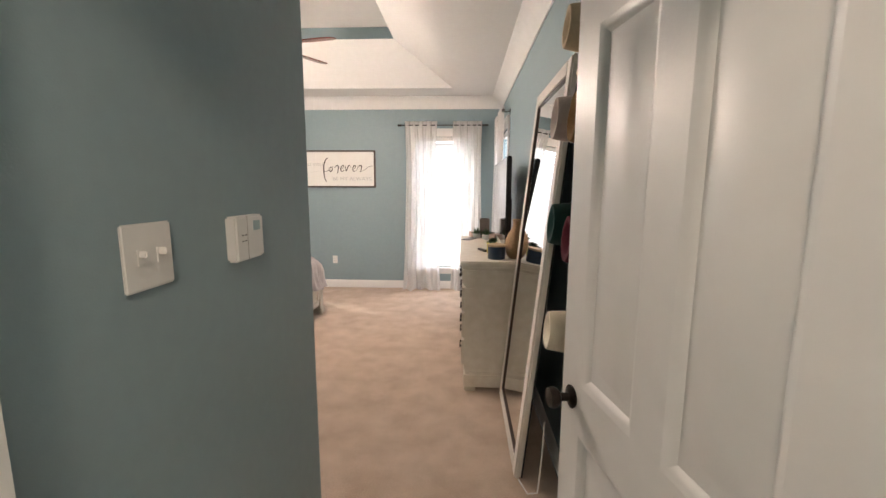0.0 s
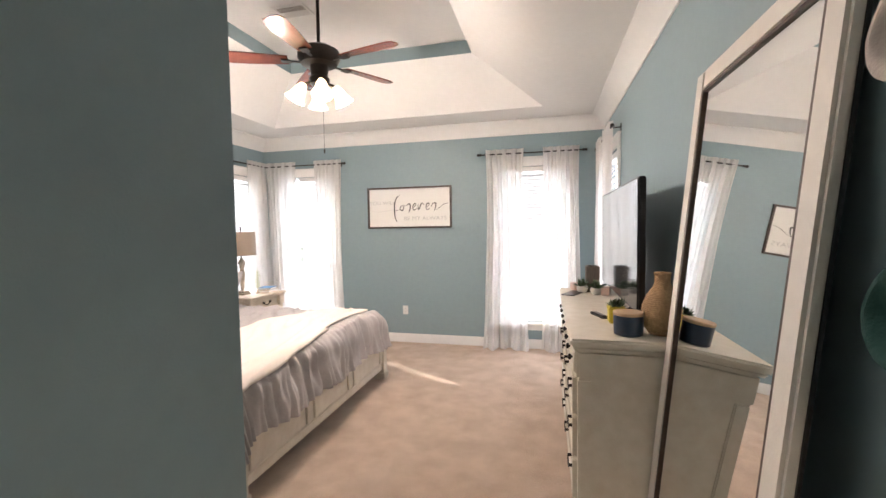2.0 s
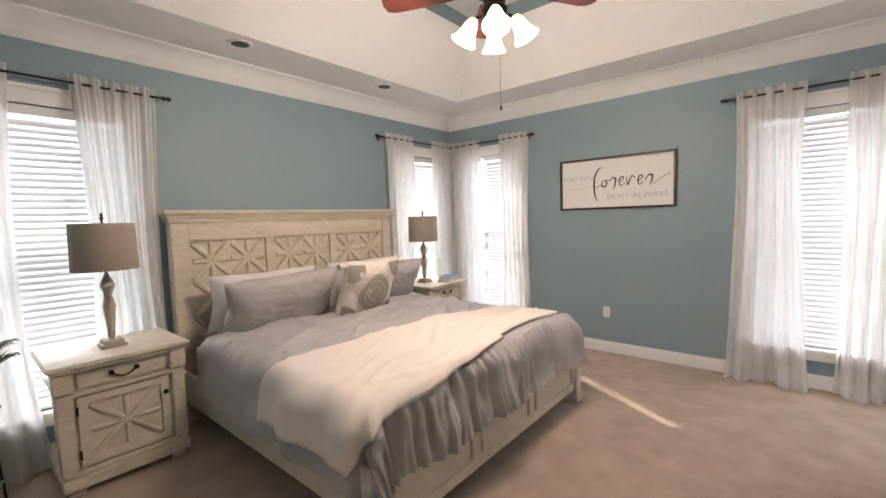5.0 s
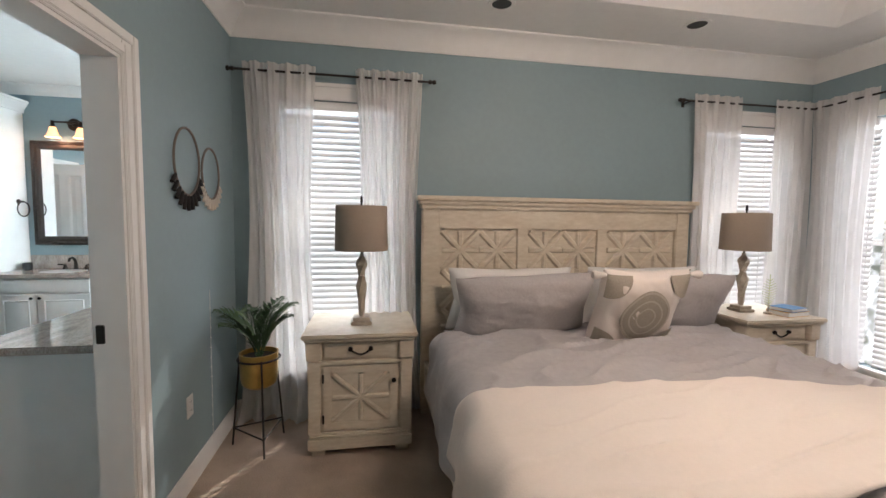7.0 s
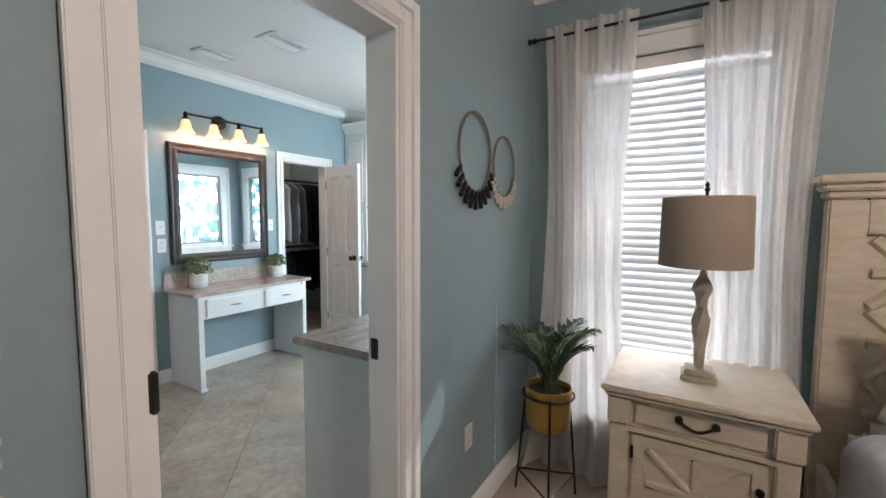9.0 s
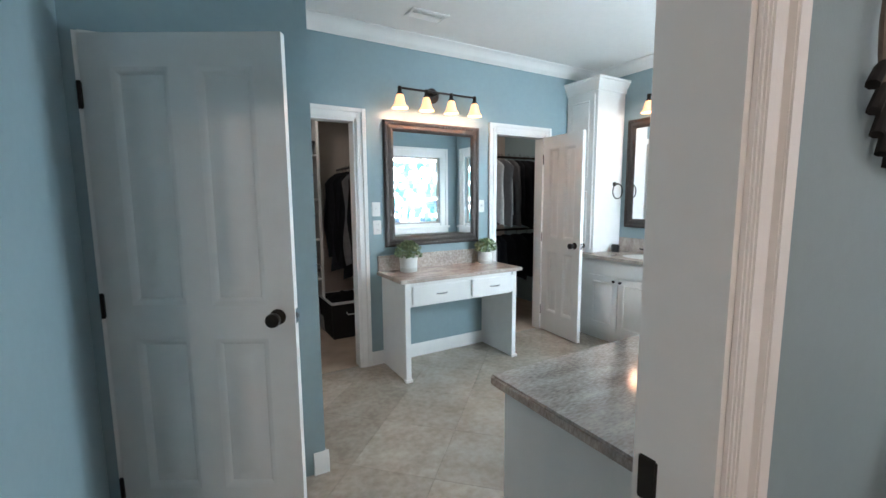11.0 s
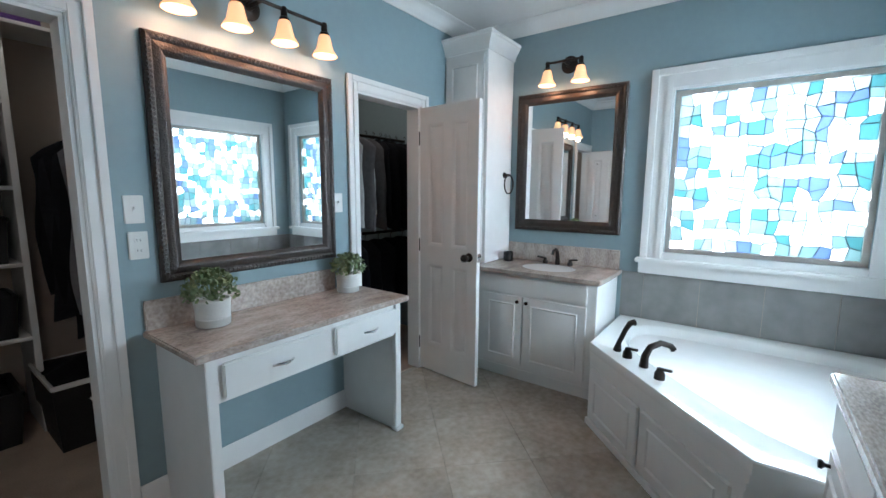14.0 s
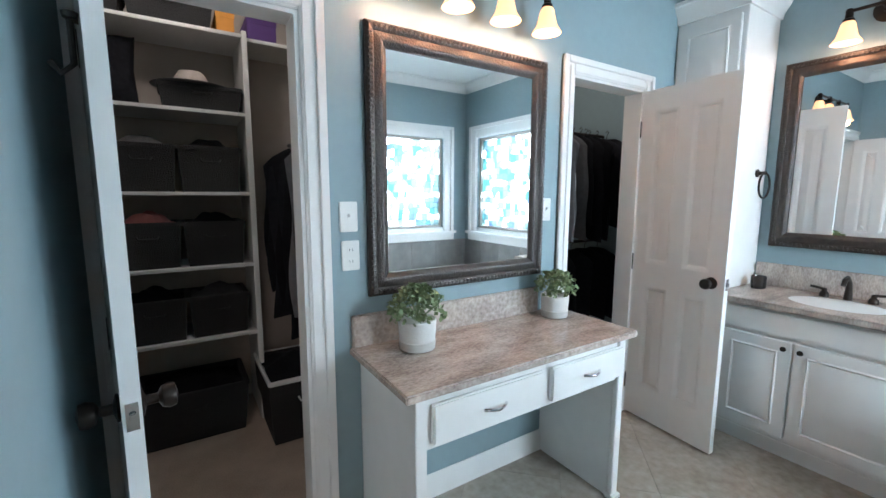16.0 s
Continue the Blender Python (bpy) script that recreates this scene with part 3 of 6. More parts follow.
def knob_bm(side):
    return L([(0.030, 0), (0.032, 0.006), (0.012, 0.012), (0.011, 0.035), (0.024, 0.042), (0.029, 0.055), (0.026, 0.068), (0.0, 0.074)], 20, pose(0, 0, 0, -90 * side, 0, 0))


def door(name, label, m, w, flip=1, h=2.02, knobside=1):
    """A four-panel door leaf; local x from the hinge to the free edge, y its thickness."""
    d = tagged(new(name), label, "door", kind="structure")
    d.matrix_basis = m
    t = 0.035
    bm = bmesh.new()
    s, mid = 0.11 if w > 0.6 else 0.085, 0.10 if w > 0.6 else 0.08
    half = (w - 2 * s - mid) / 2
    cols = ((s, s + half), (s + half + mid, w - s))
    rows_ = ((0.22, 0.86), (1.0, 1.90))
    box(bm, 0, s, 0, t, 0.01, h)
    box(bm, w - s, w, 0, t, 0.01, h)
    box(bm, s, w - s, 0, t, 0.01, rows_[0][0])
    box(bm, s, w - s, 0, t, rows_[0][1], rows_[1][0])
    box(bm, s, w - s, 0, t, rows_[1][1], h)
    for z0, z1 in rows_:
        box(bm, s + half, s + half + mid, 0, t, z0, z1)
    part("leaf", bm, WHITE, d)
    for x0, x1 in cols:
        for z0, z1 in rows_:
            bm = bmesh.new()
            for y, o in ((0.0, 1), (t, -1)):
                lv = [(0.0, 0.0), (0.012, 0.004), (0.026, 0.015), (0.036, 0.015), (0.074, 0.003)]
                rings = [[bm.verts.new((a, y + o * dep, c)) for a, c in ((x0 + i, z0 + i), (x1 - i, z0 + i), (x1 - i, z1 - i), (x0 + i, z1 - i))] for i, dep in lv]
                for a, b in zip(rings, rings[1:]):
                    for k in range(4):
                        bm.faces.new((a[k], a[(k + 1) % 4], b[(k + 1) % 4], b[k]))
                bm.faces.new(rings[-1])
            part("panel", bm, WHITE, d)
    for y, sd in ((t, 1), (0, -1)):
        part("knob", knob_bm(sd), BRONZE, d, "dark bronze knob", pose(w - 0.065, y, 0.95))
    part("latch", box(B(w, w + 0.003, 0.006, t - 0.006, 0.92, 0.98), w + 0.003, w + 0.012, 0.012, 0.024, 0.94, 0.96, bev=0.002), CHROME, d)
    for z in (0.22, 1.0, 1.80):
        part("hinge", tube(B(-0.003, 0.003, -0.002, t * 0.8, z - 0.045, z + 0.045), [(-0.004, -0.006, z - 0.05), (-0.004, -0.006, z + 0.05)], 0.007), BRONZE, d)
    return d


door("door_1", "white four-panel entry door standing open against the wall", pose(0.262, 1.165, 0, 0, 0, 100), 0.78)
door("door_2", "white four-panel closet door standing wide open", pose(-2.862, -0.742, 0, 0, 0, 98), 0.51)
door("door_3", "white four-panel closet door standing open by the vanity", pose(-5.462, -0.742, 0, 0, 0, 85), 0.55)
door("door_4", "white four-panel door standing ajar", pose(-2.0, 0.455, 0, 0, 0, 150), 0.745)
hook = thing("door_hook", "black metal over-door hook", "hook", pose(-2.862, -0.742, 0, 0, 0, 98) @ pose(-0.03, 0, 0))
part("stem", T([(0.47, -0.002, 1.74), (0.47, -0.015, 1.74), (0.47, -0.015, 1.66), (0.47, -0.035, 1.64), (0.47, -0.05, 1.66)], 0.006), IRON, hook)
part("knob", L([(0.012, 0), (0.014, 0.01), (0, 0.014)], 12, pose(0.47, -0.014, 1.745)), IRON, hook)

# ---- bed ----
bed = thing("bed", "king bed with a cream carved wooden headboard and low footboard", "bed", pose(-4.16, 4.61, 0))
W2 = 1.09
headboard = part("headboard", B(0, 0.055, -W2 + 0.03, W2 - 0.03, 0.30, 1.50), CREAM, bed, "cream headboard with carved star panels")
for y in (-W2 + 0.02, W2 - 0.14):
    part("post", B(0, 0.085, y, y + 0.12, 0, 1.50, bev=0.008), CREAM, headboard)
part("top_rail", B(0, 0.08, -W2 + 0.14, W2 - 0.14, 1.36, 1.50, bev=0.004), CREAM, headboard)
for y in (-0.36, 0.28):
    part("mullion", B(0.055, 0.078, y, y + 0.08, 0.5, 1.36, bev=0.004), CREAM, headboard)
part("cap_moulding", B(-0.01, 0.10, -W2 + 0.01, W2 - 0.01, 1.50, 1.53, bev=0.006), CREAM, headboard)
part("cap_moulding", B(-0.015, 0.12, -W2 - 0.005, W2 + 0.005, 1.53, 1.56, bev=0.008), CREAM, headboard)
part("cap", B(-0.02, 0.135, -W2 - 0.02, W2 + 0.02, 1.56, 1.592, bev=0.006), CREAM, headboard)


def star(bm, x, y0, y1, z0, z1, d=0.020, w=0.048):
    """Raised bars of a star and a lattice over a panel that faces +x."""
    cy, cz = (y0 + y1) / 2, (z0 + z1) / 2
    hy, hz = (y1 - y0) / 2, (z1 - z0) / 2

    def bar(ya, za, yb, zb, d):
        a, b = Vector((0, ya, za)), Vector((0, yb, zb))
        n = Vector((1, 0, 0)).cross(b - a).normalized() * w / 2
        vs = [bm.verts.new(p + Vector((xx, 0, 0))) for xx, k in ((x, 1.0), (x + d, 0.45)) for p in (a + n * k, b + n * k, b - n * k, a - n * k)]
        for f in ((0, 1, 5, 4), (1, 2, 6, 5), (2, 3, 7, 6), (3, 0, 4, 7), (4, 5, 6, 7)):
            bm.faces.new([vs[i] for i in f])

    for k, a in enumerate(((-1, -1, 1, 1), (-1, 1, 1, -1), (-1, 0, 1, 0), (0, -1, 0, 1))):
        bar(cy + a[0] * hy * 0.97, cz + a[1] * hz * 0.97, cy + a[2] * hy * 0.97, cz + a[3] * hz * 0.97, d * (1 - 0.09 * k))
    return bm


for y0, y1 in ((-0.93, -0.37), (-0.27, 0.27), (0.37, 0.93)):
    for z0, z1 in ((1.065, 1.345), (0.78, 1.06), (0.50, 0.775)):
        for q0, q1 in ((y0, (y0 + y1) / 2), ((y0 + y1) / 2, y1)):
            part("carved_panel", star(bmesh.new(), 0.0555, q0 + 0.002, q1 - 0.002, z0, z1), CREAM, headboard)
foot = part("footboard", box(box(B(2.175, 2.215, -W2 + 0.12, W2 - 0.12, 0.10, 0.43), 2.165, 2.225, -W2 + 0.12, W2 - 0.12, 0.40, 0.44, bev=0.006), 2.165, 2.225, -W2 + 0.12, W2 - 0.12, 0.10, 0.17, bev=0.006), GREYWHITE, bed, "pale painted footboard with framed panels")
for y in (-W2 + 0.02, W2 - 0.11):
    part("leg", box(B(2.15, 2.24, y, y + 0.09, 0, 0.46, bev=0.006), 2.14, 2.25, y - 0.01, y + 0.10, 0.0, 0.07, bev=0.006), GREYWHITE, bed)
for y in (-0.95, -0.38, -0.28, 0.24, 0.34, 0.92):
    part("stile", B(2.215, 2.232, y, y + 0.05, 0.175, 0.395, bev=0.004), GREYWHITE, foot)
for y in (-W2 + 0.04, W2 - 0.07):
    part("side_rail", B(0.08, 2.15, y, y + 0.03, 0.17, 0.40, bev=0.005), GREYWHITE, bed)
part("mattress", B(0.10, 2.13, -0.98, 0.98, 0.24, 0.64, bev=0.06), SHEET, bed)


def drape_point(sx, s, top, lift, seed, gather, half=0.955, end=2.125, R=0.12, rough=1.0):
    """Where a point of flat cloth (sx from the headboard, s from the bed's middle) comes to lie, rolling over the mattress edges."""
    ex, ey = min(sx, end), max(-half, min(half, s))
    vx, vy = sx - ex, s - ey
    d = math.hypot(vx, vy)
    crown_ = 0.032 * (1 - (abs(ey) / half) ** 3) + 0.010 * math.sin(2.2 * sx)
    wide = noise.noise(Vector((sx * 2.1, s * 2.1, seed))) * 0.022
    fine = noise.noise(Vector((sx * 7, s * 3.2, seed + 4))) * 0.010
    crease = max(0.0, 0.16 - abs(noise.noise(Vector((sx * 6.5 + s * 1.5, s * 2.3, seed + 9))))) * 0.15 * rough
    if d < 1e-6:
        return Vector((ex, ey, top + crown_ + wide + fine + crease + lift))
    ux, uy = vx / d, vy / d
    arc = R * math.pi / 2
    if d < arc:
        out, drop = R * math.sin(d / R), R * (1 - math.cos(d / R))
    else:
        out, drop = R + 0.13 * (d - arc), R + (d - arc) * 0.985
    k = min(1, d / 0.16)
    along = s if abs(ux) > abs(uy) else sx
    fold = math.sin(along * 9 + 2.5 * math.sin(along * 2.3 + seed)) * 0.020 + noise.noise(Vector((sx * 5, s * 5, seed + 2))) * 0.030
    corner = abs(ux * uy) * 2 * 0.035 * math.sin(7 * math.atan2(vy, vx))
    gat = gather * ux * ux * (0.010 * math.sin(s * 74 + 4.2 * math.sin(s * 5.5)) + 0.040 * noise.noise(Vector((s * 24, d * 3.5, seed)))) * min(1, d / 0.1)
    out += (fold + corner) * k + gat + lift
    drop -= (crown_ + wide + fine + crease) * (1 - k)
    return Vector((ex + ux * out, ey + uy * out, max(0.03, top - drop + lift * (1 - k))))


def comforter(u, v):
    s = -1.38 + 2.76 * v
    return drape_point(0.42 + (2.54 + 0.02 * math.sin(9 * s) - 0.42) * u, s, 0.690, 0.0, 2, 1.0)


solo("comforter", sheet(bmesh.new(), 150, 330, comforter), COMFORT, "rumpled grey comforter spread over the bed", "comforter", bed.matrix_basis)


def coverlet(u, v):
    """A folded ivory layer across the foot of the bed, skewed, hanging at one side and a little over the foot."""
    s = -1.26 + 2.24 * v
    xa = 1.33 + 0.30 * v + 0.015 * math.sin(6 * v)
    xb = 2.19 + 0.04 * math.sin(5 * v + 1) - 0.06 * v
    near, far = max(0, 1 - v / 0.05), max(0, 1 - (1 - v) / 0.05)
    cut = 0.05 * (near ** 2 + far ** 2)
    p = drape_point(xa + cut + (xb - xa - 2 * cut) * u, s, 0.690, 0.034, 2, 0.15, rough=0.45)
    e = min(u, 1 - u, v * 1.5, (1 - v) * 1.5)
    return p - Vector((0, 0, 0.014 * max(0, 1 - e / 0.03)))


cv = solo("coverlet", sheet(bmesh.new(), 70, 130, coverlet), COVER, "folded ivory coverlet across the foot of the bed", "coverlet", bed.matrix_basis)
sol = cv.modifiers.new("thickness", "SOLIDIFY")
sol.thickness, sol.offset = 0.016, -1


def pillow_bm(w, h, t, seed, flange=0.0):
    """A stuffed cushion standing in the local xz plane with soft pinched corners."""
    bm = bmesh.new()

    def f(sgn):
        def g(u, v):
            a, b = 2 * u - 1, 2 * v - 1
            body = max(0, (1 - abs(a) ** 3.2)) ** 0.55 * max(0, (1 - abs(b) ** 3.2)) ** 0.55
            pinch = 1 - 0.11 * (1 - abs(a * b)) * max(abs(a), abs(b)) ** 4
            n = 0.022 * noise.noise(Vector((a * 2.1, b * 2.1, seed + sgn))) * body + 0.030 * max(0, 0.14 - abs(noise.noise(Vector((a * 2.3 + b, b * 2.6 - a, seed + 7))))) * body + 0.007 * noise.noise(Vector((a * 7, b * 7, seed)))* body
            return Vector((a * w / 2 * pinch, sgn * t / 2 * body + n, h / 2 + b * h / 2 * pinch + 0.010 * noise.noise(Vector((a * 2, b, seed)))))
        return g
    for sgn in (1, -1):
        sheet(bm, 40, 30, f(sgn))
    bmesh.ops.remove_doubles(bm, verts=bm.verts, dist=0.0015)
    return bm


for y, n in ((4.13, 1), (5.13, 2)):
    solo("bed_pillow", pillow_bm(0.88, 0.46, 0.22, n), SHEET, "white pillow leaning on the headboard", "pillow", pose(-3.96, y, 0.66, -14, 0, -90), "bed pillows")
    solo("pillow_sham", pillow_bm(0.92, 0.47, 0.22, n + 5), LINEN, "grey king pillow sham leaning on the pillows", "pillow", pose(-3.74, y + 0.02, 0.665, -24, 2 if n == 1 else -2, -90), "pillow shams")
cush = thing("throw_cushion", "ivory cushion with a taupe medallion and tassel corners", "cushion", pose(-3.47, 4.74, 0.685, -24, 0, -92))
part("cover", pillow_bm(0.54, 0.52, 0.20, 12), COVER, cush)
def medal(r0, r1, lift):
    def f(u, v):
        a = 2 * math.pi * u
        r = (r0 + (r1 - r0) * v) * (1 + 0.16 * abs(math.sin(a)) ** 6)
        x, z = r * math.cos(a), r * math.sin(a)
        p, q = abs(x / 0.27), abs(z / 0.26)
        return Vector((x, 0.10 * (max(0, 1 - p ** 3.2) ** 0.55) * (max(0, 1 - q ** 3.2) ** 0.55) + lift, 0.26 + z))
    return sheet(bmesh.new(), 48, 5, f, True)
part("medallion", medal(0.0, 0.150, 0.012), TAUPE, cush, "taupe embroidered medallion")
cord = mat("pale_taupe_cord", (0.55, 0.49, 0.41), 0.9, grain=0.2, scale=90)
for r0, r1 in ((0.052, 0.060), (0.094, 0.104), (0.136, 0.148)):
    part("medallion_ring", medal(r0, r1, 0.016), cord, cush)
for sx in (-1, 1):
    for sz in (0, 1):
        def f(u, v, sx=sx, sz=sz):
            a, r = math.pi / 2 * u, 0.14 * v
            x, z = (0.255 - r * math.cos(a)), (0.245 - r * math.sin(a))
            return Vector((sx * x, 0.10 * (max(0, 1 - (x / 0.27) ** 3.2) ** 0.55) * (max(0, 1 - (z / 0.26) ** 3.2) ** 0.55) + 0.010, 0.26 + (1 if sz else -1) * z))
        part("corner_patch", sheet(bmesh.new(), 10, 6, f), TAUPE, cush)
        part("tassel", L([(0.006, 0), (0.018, 0.012), (0.014, 0.024), (0.026, 0.07), (0.02, 0.085), (0, 0.085)], 12, pose(sx * 0.25, 0.01, 0.03 + 0.46 * sz, 0, 90 * sx + (0 if sz else 30 * sx), 0)), COVER, cush)

# ---- nightstands and lamps ----


def nightstand(m):
    """A cream bedside cabinet; front faces +x, origin at the middle of its back foot."""
    n = thing("nightstand", "cream wooden nightstand with a drawer and a star-carved door", "nightstand", m, "nightstands")
    h = 0.32
    part("body", B(0.02, 0.52, -h + 0.05, h - 0.05, 0.06, 0.70), CREAM, n)
    for y in (-h + 0.012, h - 0.082):
        part("corner_post", B(0.47, 0.545, y, y + 0.07, 0.13, 0.585, bev=0.006), CREAM, n)
        part("post_block", B(0.465, 0.56, y - 0.008, y + 0.078, 0.585, 0.70, bev=0.006), CREAM, n)
    part("plinth", box(B(0.0, 0.56, -h + 0.01, h - 0.01, 0.04, 0.11, bev=0.006), 0.0, 0.552, -h + 0.016, h - 0.016, 0.11, 0.135, bev=0.010), CREAM, n)
    part("rail", B(0.0, 0.545, -h + 0.02, h - 0.02, 0.555, 0.575, bev=0.004), CREAM, n)
    part("top", box(B(0.0, 0.575, -h - 0.005, h + 0.005, 0.70, 0.72, bev=0.006), -0.01, 0.59, -h - 0.02, h + 0.02, 0.72, 0.747, bev=0.008), CREAM, n)
    dr = part("drawer", B(0.50, 0.535, -h + 0.105, h - 0.105, 0.59, 0.69, bev=0.006), CREAM, n)
    part("handle", tube(tube(T([(0.545, -0.06 + 0.12 * i / 10, 0.645 - 0.03 * math.sin(math.pi * i / 10)) for i in range(11)], 0.0055), [(0.53, -0.06, 0.648), (0.55, -0.06, 0.648)], 0.014, 12), [(0.53, 0.06, 0.648), (0.55, 0.06, 0.648)], 0.014, 12), BRONZE, dr, "dark bronze bail pull")
    d = part("door", B(0.50, 0.524, -h + 0.10, h - 0.10, 0.15, 0.545, bev=0.002), CREAM, n)
    for y0, y1, z0, z1 in ((-h + 0.10, -h + 0.145, 0.15, 0.545), (h - 0.145, h - 0.10, 0.15, 0.545), (-h + 0.145, h - 0.145, 0.15, 0.195), (-h + 0.145, h - 0.145, 0.50, 0.545)):
        part("door_rail", B(0.5245, 0.534, y0, y1, z0, z1, bev=0.002), CREAM, d)
    part("carving", star(bmesh.new(), 0.5245, -h + 0.15, h - 0.15, 0.20, 0.495, 0.014, 0.030), CREAM, d)
    part("knob", L([(0.007, 0), (0.007, 0.012), (0.015, 0.018), (0.013, 0.028), (0, 0.030)], 14, pose(0.534, h - 0.122, 0.45, 0, 90, 0)), BRONZE, d, "dark bronze knob")
    for z in (0.22, 0.47):
        part("hinge", T([(0.535, -h + 0.099, z - 0.025), (0.535, -h + 0.099, z + 0.025)], 0.006), BRONZE, d)
    for y in (-h + 0.03, h - 0.11):
        for x in (0.03, 0.46):
            part("foot", B(x, x + 0.08, y, y + 0.08, 0, 0.04, bev=0.005), CREAM, n)
    return n


ns = nightstand(pose(-4.17, 3.12, 0))
copy_thing(ns, pose(-4.17, 6.10, 0))


def table_lamp(m):
    t = thing("table_lamp", "table lamp with a carved weathered base and burlap drum shade", "lamp", m, "bedside lamps")
    part("base", box(B(-0.065, 0.065, -0.065, 0.065, 0, 0.022, bev=0.004), -0.052, 0.052, -0.052, 0.052, 0.022, 0.046, bev=0.004), CARVED, t, "pale square plinth")
    bm = bmesh.new()
    prof = [(0.018, 0.04), (0.022, 0.06), (0.028, 0.13), (0.034, 0.19), (0.046, 0.25), (0.024, 0.31), (0.030, 0.335), (0.046, 0.38), (0.040, 0.405), (0.016, 0.44), (0.014, 0.455)]
    rings = []
    for i, (r, z) in enumerate(prof):
        rings.append([bm.verts.new((r * math.cos(math.pi * k / 3 + i * 0.5), r * 0.85 * math.sin(math.pi * k / 3 + i * 0.5), z)) for k in range(6)])
    for a, b in zip(rings, rings[1:]):
        for k in range(6):
            bm.faces.new((a[k], a[(k + 1) % 6], b[(k + 1) % 6], b[k]))
    part("stem", bm, CARVED, t, "twisted faceted carved stem")
    part("neck", T([(0, 0, 0.45), (0, 0, 0.80)], 0.006), BRONZE, t)
    bm = bmesh.new()
    lathe(bm, [(0.166, 0.475), (0.168, 0.478), (0.162, 0.755), (0.160, 0.758), (0.157, 0.755), (0.163, 0.478), (0.166, 0.475)], 40)
    part("shade", bm, BURLAP, t, "tan burlap drum shade")
    part("finial", L([(0.008, 0.78), (0.012, 0.79), (0.006, 0.80), (0.010, 0.81), (0, 0.825)], 10), BRONZE, t)
    bm = bmesh.new()
    for a in (0, 120, 240):
        tube(bm, [(0, 0, 0.752), (0.160 * math.cos(radians(a)), 0.160 * math.sin(radians(a)), 0.752)], 0.003, 6)
    part("spider", bm, BRONZE, t)
    return t


tl = table_lamp(pose(-3.86, 3.12, 0.747))
copy_thing(tl, pose(-3.90, 6.02, 0.747))
for i, (c, w, z) in enumerate((((0.62, 0.36, 0.10), 0.22, 0.035), ((0.08, 0.22, 0.40), 0.19, 0.025))):
    bk = thing("book", "orange-covered book lying on the nightstand" if i == 0 else "blue-covered book on top of another book", "book", pose(-3.74, 6.27, 0.747 + 0.035 * i, 0, 0, 8 + 5 * i))
    part("cover", box(box(B(-0.08, 0.08, -w / 2, w / 2, 0, 0.003), -0.08, 0.08, -w / 2, w / 2, z - 0.003, z), -0.08, -0.076, -w / 2, w / 2, 0.003, z - 0.003), mat("book_cover", c, 0.6, grain=0.1), bk)
    part("pages", B(-0.075, 0.076, -w / 2 + 0.004, w / 2 - 0.004, 0.003, z - 0.003), PAPER, bk)
fern = thing("fern_ornament", "pale green fern leaf ornament on a small base", "ornament", pose(-3.78, 6.14, 0.747))
part("stand", L([(0.03, 0), (0.028, 0.012), (0.006, 0.02), (0.004, 0.08)], 14), CARVED, fern)
bm = bmesh.new()
for i in range(11):
    z = 0.06 + i * 0.019
    r = 0.055 * math.sin(math.pi * (i + 1.5) / 13) + 0.012
    for s in (-1, 1):
        tube(bm, [(0, 0, z), (0, s * r, z + 0.02)], [0.005, 0.002], 5)
tube(bm, [(0, 0, 0.02), (0, 0, 0.30)], 0.003, 6)
part("leaf", bm, mat("pale_green", (0.42, 0.45, 0.24), 0.6, grain=0.2), fern)

# ---- plant on its stand ----
st = thing("plant_stand", "black iron three-legged plant stand on the carpet", "plant stand", pose(-3.81, 2.50, 0))
bm = bmesh.new()
for k in range(3):
    a = radians(120 * k + 20)
    part("leg", T([(0.175 * math.cos(a), 0.175 * math.sin(a), 0), (0.120 * math.cos(a), 0.120 * math.sin(a), 0.57)], 0.006), IRON, st)
    b = radians(120 * k + 140)
    part("stretcher", T([(0.168 * math.cos(a), 0.168 * math.sin(a), 0.11), (0.168 * math.cos(b), 0.168 * math.sin(b), 0.11)], 0.005), IRON, st)
part("ring", tube(bmesh.new(), [(0.122 * math.cos(radians(i * 15)), 0.122 * math.sin(radians(i * 15)), 0.56) for i in range(25)], 0.006), IRON, st)
pot = thing("potted_plant", "green spiky plant in a brushed gold pot on the stand", "plant", pose(-3.81, 2.50, 0.385) @ Matrix.Diagonal((0.88, 0.88, 0.92, 1)))
part("pot", L([(0.06, 0.004), (0.085, 0.0), (0.112, 0.02), (0.122, 0.06), (0.128, 0.23), (0.120, 0.23), (0.114, 0.07), (0.05, 0.05)], 36), GOLD, pot, "brushed gold pot")
part("soil", L([(0.116, 0.17), (0.118, 0.20), (0, 0.205)], 24), SOIL, pot)


